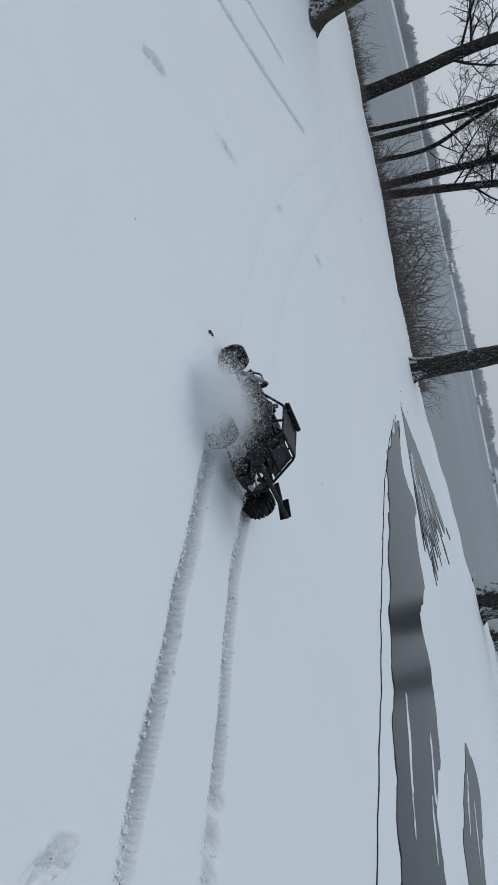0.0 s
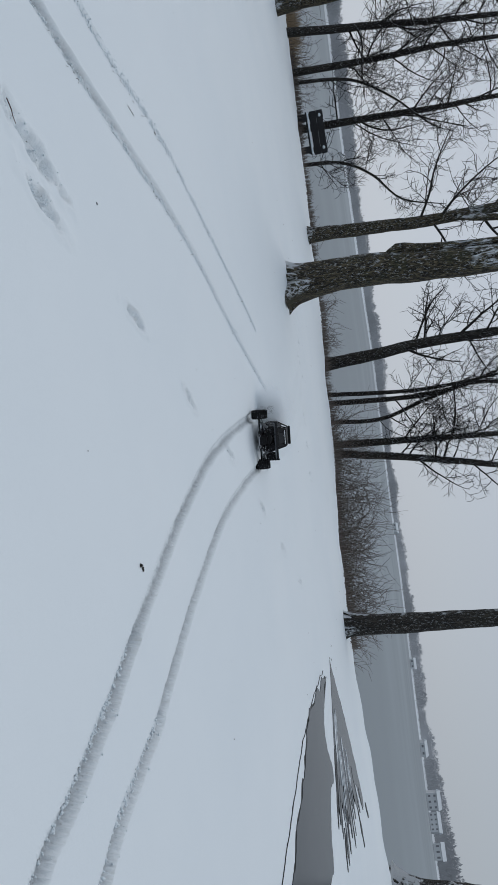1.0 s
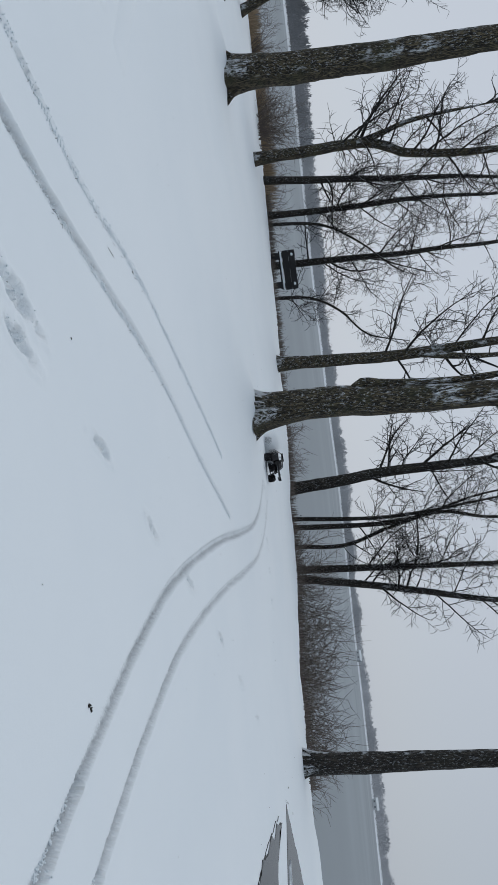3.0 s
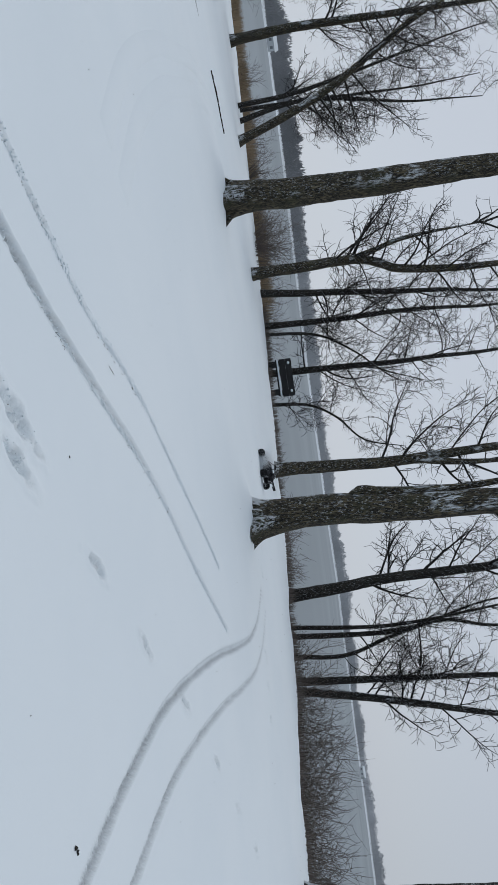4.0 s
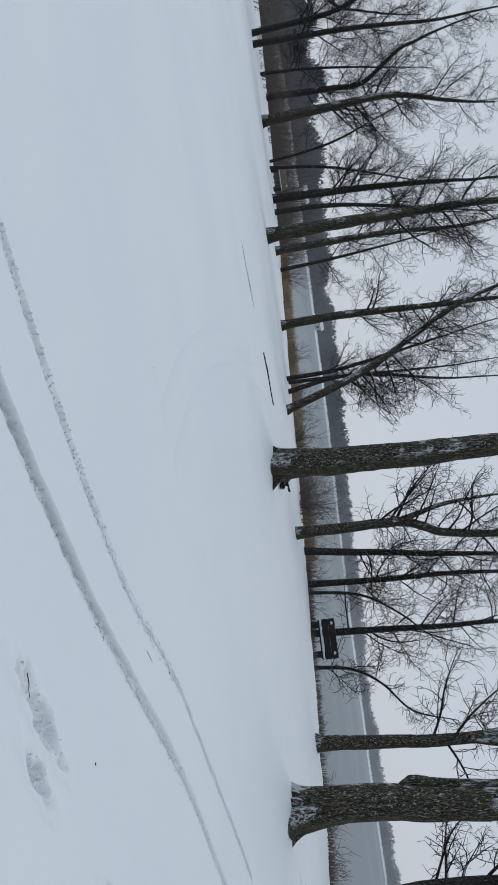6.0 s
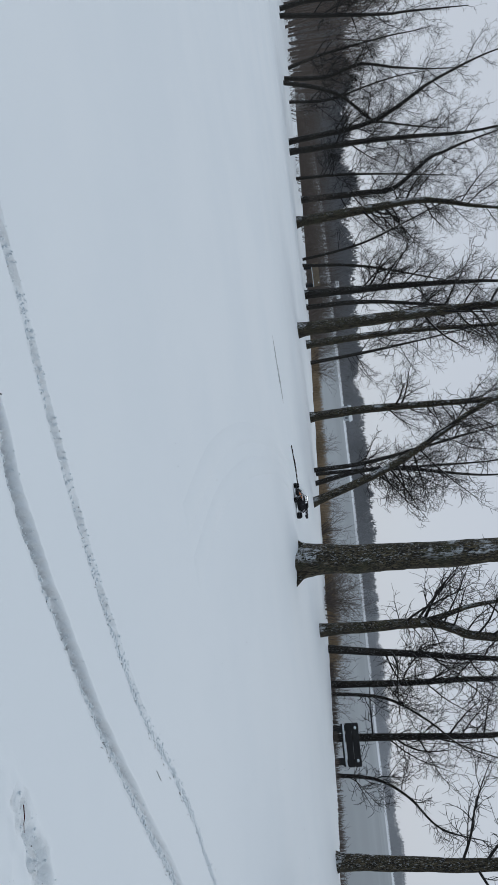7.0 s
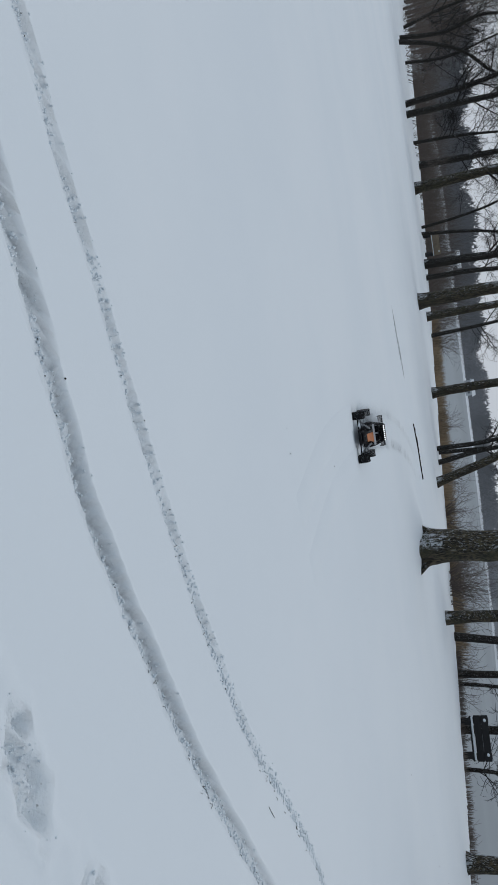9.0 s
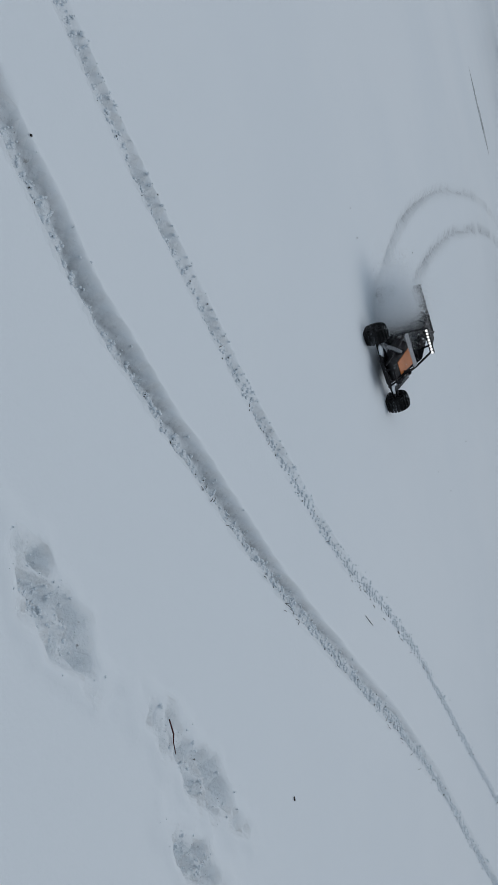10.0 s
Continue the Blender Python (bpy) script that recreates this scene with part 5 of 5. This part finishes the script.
    bmesh.ops.create_cone(bm, cap_ends=True, segments=10, radius1=0.0068, radius2=0.006, depth=0.006)
    lamp = bm_mesh("lamp", bm, LED)
    for k in range(8):
        o = part("lamp", lamp, bar)
        o.matrix_basis = pose(-0.0665 + 0.019 * k, 0.0235, 0.276, 90, 0, 0)
    # low rear wing on two stays
    for s in (-1, 1):
        rod("wing_stay", [[(s * 0.045, -0.255, 0.15), (s * 0.045, -0.30, 0.18), (s * 0.045, -0.325, 0.205)]], 0.007, BLACK)
    wing = plate("wing", [(-0.150, -0.295, 0.195), (0.150, -0.295, 0.195), (0.150, -0.390, 0.218), (-0.150, -0.390, 0.218)], 0.005, WING, car, "wide grey rear wing with end plates")
    box("wing_lip", (0.30, 0.010, 0.016), (0, -0.392, 0.222), BLACK, (0, 0, 0), 0.002, wing)
    for s in (-1, 1):
        box("end_plate", (0.005, 0.100, 0.046), (s * 0.1525, -0.342, 0.206), BLACK, (-10, 0, 0), 0.002, wing)
        box("wing_rib", (0.005, 0.098, 0.018), (s * 0.05, -0.342, 0.217), BLACK, (-13, 0, 0), 0.001, wing)
    rod("bumper", [[(-0.075, 0.285, 0.07), (-0.06, 0.325, 0.085), (0.06, 0.325, 0.085), (0.075, 0.285, 0.07)]], 0.007, BLACK)
    rod("bumper_hoop", [[(-0.05, 0.325, 0.085), (-0.035, 0.312, 0.125), (0.035, 0.312, 0.125), (0.05, 0.325, 0.085)]], 0.005, BLACK)
    rod("tow_bar", [[(-0.035, -0.345, 0.072), (0.035, -0.345, 0.072)]], 0.005, METAL, car, "short bright bar at the tail")
    for s in (-1, 1):
        rod("tow_ring", [[(s * 0.045 + 0.011 * math.cos(q), -0.345, 0.072 + 0.011 * math.sin(q)) for q in np.linspace(0, 2 * math.pi, 13)]], 0.003, METAL)
        for y in (0.2236, -0.2236):
            rod("suspension_arm", [[(s * 0.055, y + 0.045, 0.068), (s * 0.175, y, 0.060)], [(s * 0.055, y - 0.045, 0.068), (s * 0.175, y, 0.060)]], 0.006, BLACK)
            rod("upper_link", [[(s * 0.055, y, 0.105), (s * 0.178, y, 0.082)]], 0.004, METAL)
            rod("drive_shaft", [[(s * 0.04, y, 0.072), (s * 0.185, y, 0.066)]], 0.005, METAL)
            sp = Tubes()
            a, b = Vector((s * 0.068, y - 0.018, 0.165)), Vector((s * 0.145, y - 0.005, 0.068))
            sp.add([a, b], [0.008, 0.008], 8)
            for k in range(9):
                c = a.lerp(b, 0.14 + 0.09 * k)
                d = (b - a).normalized() * 0.0025
                sp.add([c - d, c + d], [0.013, 0.013], 10)
            part("shock", sp.mesh("shock", METAL), car, "bright coil-over shock absorber")
            box("shock_tower", (0.02, 0.010, 0.06), (s * 0.06, y - 0.03, 0.15), BLACK, (0, s * 18, 0), 0.003)
            # snow packed on the arms
            bm = bmesh.new()
            bmesh.ops.create_icosphere(bm, subdivisions=2, radius=0.02)
            for v in bm.verts:
                v.co = Vector((v.co.x * 1.9, v.co.y * 1.2, v.co.z * 0.45)) * (1 + 0.5 * noise.noise(v.co * 70 + Vector((s, y, 0)) * 9)) + Vector((s * 0.115, y + 0.008, 0.071))
            part("packed_snow", bm_mesh("packed_snow", bm, SNOW, True), car, "snow packed on the suspension arm")
    # wheels: rims with a deep paddle tyre
    def ring(bm, profile, n=28):
        rows = [[bm.verts.new((x, r * math.cos(2 * math.pi * k / n), r * math.sin(2 * math.pi * k / n))) for k in range(n)] for x, r in profile]
        for a, b in zip(rows, rows[1:]):
            for k in range(n):
                bm.faces.new((a[k - 1], a[k], b[k], b[k - 1]))
    bm = bmesh.new()
    ring(bm, [(-0.028, 0.040), (-0.034, 0.047), (-0.031, 0.055), (-0.018, 0.058), (0.018, 0.058), (0.031, 0.055), (0.034, 0.047), (0.028, 0.040)])
    for k in range(20):
        a = 18.0 * k
        for x, skew in ((-0.0165, 16), (0.0165, -16)):
            box_bm(bm, (0.032, 0.006, 0.011), (x, -0.060 * math.sin(radians(a)), 0.060 * math.cos(radians(a))), (a, 0, 0.6 * skew))
        for x in (-0.032, 0.032):
            box_bm(bm, (0.006, 0.008, 0.014), (x, -0.054 * math.sin(radians(a + 9)), 0.054 * math.cos(radians(a + 9))), (a + 9, 0, 0))
    tyre = bm_mesh("tyre", bm, RUBBER)
    bm = bmesh.new()
    ring(bm, [(0.024, 0.008), (0.028, 0.02), (0.017, 0.033), (0.029, 0.041), (0.024, 0.043), (-0.024, 0.043), (-0.029, 0.041), (-0.017, 0.033), (-0.028, 0.02), (-0.024, 0.008)], 20)
    for k in range(6):
        box_bm(bm, (0.010, 0.008, 0.035), (0.024, -0.025 * math.sin(k * math.pi / 3), 0.025 * math.cos(k * math.pi / 3)), (60 * k, 0, 0))
        box_bm(bm, (0.010, 0.008, 0.035), (-0.024, -0.025 * math.sin(k * math.pi / 3), 0.025 * math.cos(k * math.pi / 3)), (60 * k, 0, 0))
    rim = bm_mesh("wheel", bm, BLACK)
    wheels = []
    for s in (-1, 1):
        for y in (0.2236, -0.2236):
            w = part("wheel", rim, car)
            part("tyre", tyre, w, "black paddle tyre caked with snow")
            w.location = (s * HALF_TRACK, y, 0.067)
            wheels.append(w)
    tagged(car, "black toy buggy with orange bonnet panel, roll cage and wing", "toy car")
    return car, wheels


buggy, WHEELS = build_buggy()


def powder_material():
    m, n, l, b = material("powder_snow", 0.9)
    b.inputs["Specular IOR Level"].default_value = 0.1
    v = place(n)
    l.new(blend(n, l, noise_tex(n, l, 40, 3, v), (0.90, 0.94, 0.97), (0.96, 0.98, 0.99)), b.inputs["Base Color"])
    thin = n.new("ShaderNodeBsdfTranslucent")
    thin.inputs[0].default_value = (0.95, 0.97, 0.99, 1)
    mix = n.new("ShaderNodeMixShader")
    mix.inputs[0].default_value = 0.5
    l.new(b.outputs[0], mix.inputs[1])
    l.new(thin.outputs[0], mix.inputs[2])
    l.new(mix.outputs[0], n["Material Output"].inputs[0])
    return m


def spray(seed, count):
    """Powder snow flung up by the wheels: thousands of loose flakes, drifting off along +y."""
    rng = np.random.default_rng(seed)
    puffs = np.array([(0.0, 0.12, 0.06, 0.08), (0.12, 0.18, 0.08, 0.08), (-0.10, 0.22, 0.07, 0.08), (0.05, 0.27, 0.11, 0.08), (-0.05, 0.36, 0.10, 0.09), (0.12, 0.34, 0.08, 0.07), (0.0, 0.24, 0.13, 0.07), (0.0, 0.33, 0.12, 0.13)])
    p = puffs[rng.integers(0, len(puffs), count)]
    mid = p[:, :3] + rng.normal(size=(count, 3)) * p[:, 3:] * np.array([0.75, 0.85, 0.6])
    mid[:, 2] = np.abs(mid[:, 2])
    size = rng.uniform(0.0007, 0.0018, (count, 1, 1))
    v = (mid[:, None, :] + rng.normal(size=(count, 3, 3)) * size).reshape(-1, 3)
    me = bpy.data.meshes.new("snow_spray")
    me.vertices.add(len(v))
    me.vertices.foreach_set("co", v.ravel())
    me.loops.add(len(v))
    me.loops.foreach_set("vertex_index", np.arange(len(v)))
    me.polygons.add(count)
    me.polygons.foreach_set("loop_start", np.arange(0, len(v), 3))
    me.update(calc_edges=True)
    me.materials.append(powder_material())
    ob = new("snow_spray", me)
    return tagged(ob, "cloud of powder snow flung up around the buggy", "snow spray", kind="stuff")


plume = spray(21, 300000)
# the way the spray drifts: seconds, degrees turned left from ahead (+y)
DRIFT = [(0.0, 155), (0.3, 85), (0.5, 55), (1.0, 50), (1.5, 60), (2.5, 75), (4.0, 92), (5.5, 92), (6.4, 80), (7.2, 60), (8.2, 45), (9.0, 65), (9.5, 112), (10.0, 128)]


# how far the spray lags off along its drift, and how low it lies: seconds, metres, metres
LAG = [(0.0, 0.0, -0.04), (0.3, 0.0, 0.0), (0.6, 0.04, 0.022), (2.5, 0.04, 0.022), (4.0, -0.16, 0.02), (5.7, -0.16, 0.02), (6.8, 0.08, -0.03), (8.8, 0.08, -0.03), (9.5, -0.05, 0.03), (10.0, -0.06, 0.04)]


# ---- what moves ----
def motions():
    times = [round(0.1 * k, 2) for k in range(101)]
    rows = []
    for t in times:
        (x, y), a = drive_at(t), heading_at(t)
        lean = float(np.interp(t, [0.0, 0.7, 1.0, 2.0, 2.6], [0, 1, 5, 4, 0]))
        rows.append((t, pose(x, y, height(x, y) - 0.02, 0, lean, math.degrees(a))))
    walk(buggy, rows)
    drifts = []
    for t, m in rows:
        a = float(np.interp(t, [d[0] for d in DRIFT], [d[1] for d in DRIFT]))
        far, low = (float(np.interp(t, [d[0] for d in LAG], [d[k] for d in LAG])) for k in (1, 2))
        x, y, z = m.translation
        drifts.append((t, pose(x - far * math.sin(radians(a)), y + far * math.cos(radians(a)), z + low, 0, 0, a)))
    walk(plume, drifts)
    spins, turn = [], 0.0
    last = drive_at(0)
    for k in range(301):
        t = k / 30
        now = drive_at(min(10, t))
        turn += min(84.0, math.degrees(math.hypot(now[0] - last[0], now[1] - last[1]) / 0.067))
        spins.append((t, turn))
        last = now
    def steer(t):
        t = min(9.9, max(0.1, t))
        return max(-24.0, min(24.0, 0.28 * math.degrees((heading_at(t + 0.1) - heading_at(t - 0.1) + math.pi) % (2 * math.pi) - math.pi) / 0.2))
    for w in WHEELS:
        x, y, z = w.location
        walk(w, [(t, pose(x, y, z, -a, 0, steer(t) if y > 0 else 0)) for t, a in spins])
    for strip, when in STRIPS:
        lag = min(9.9, when)
        keys = [(0.0, pose(0, 0, 0))] + ([(lag - 0.07, pose(0, 0, 0))] if lag > 0.1 else []) + [(lag + 0.04, pose(0, 0, -0.13)), (10.0, pose(0, 0, -0.13))]
        walk(strip, keys)


motions()
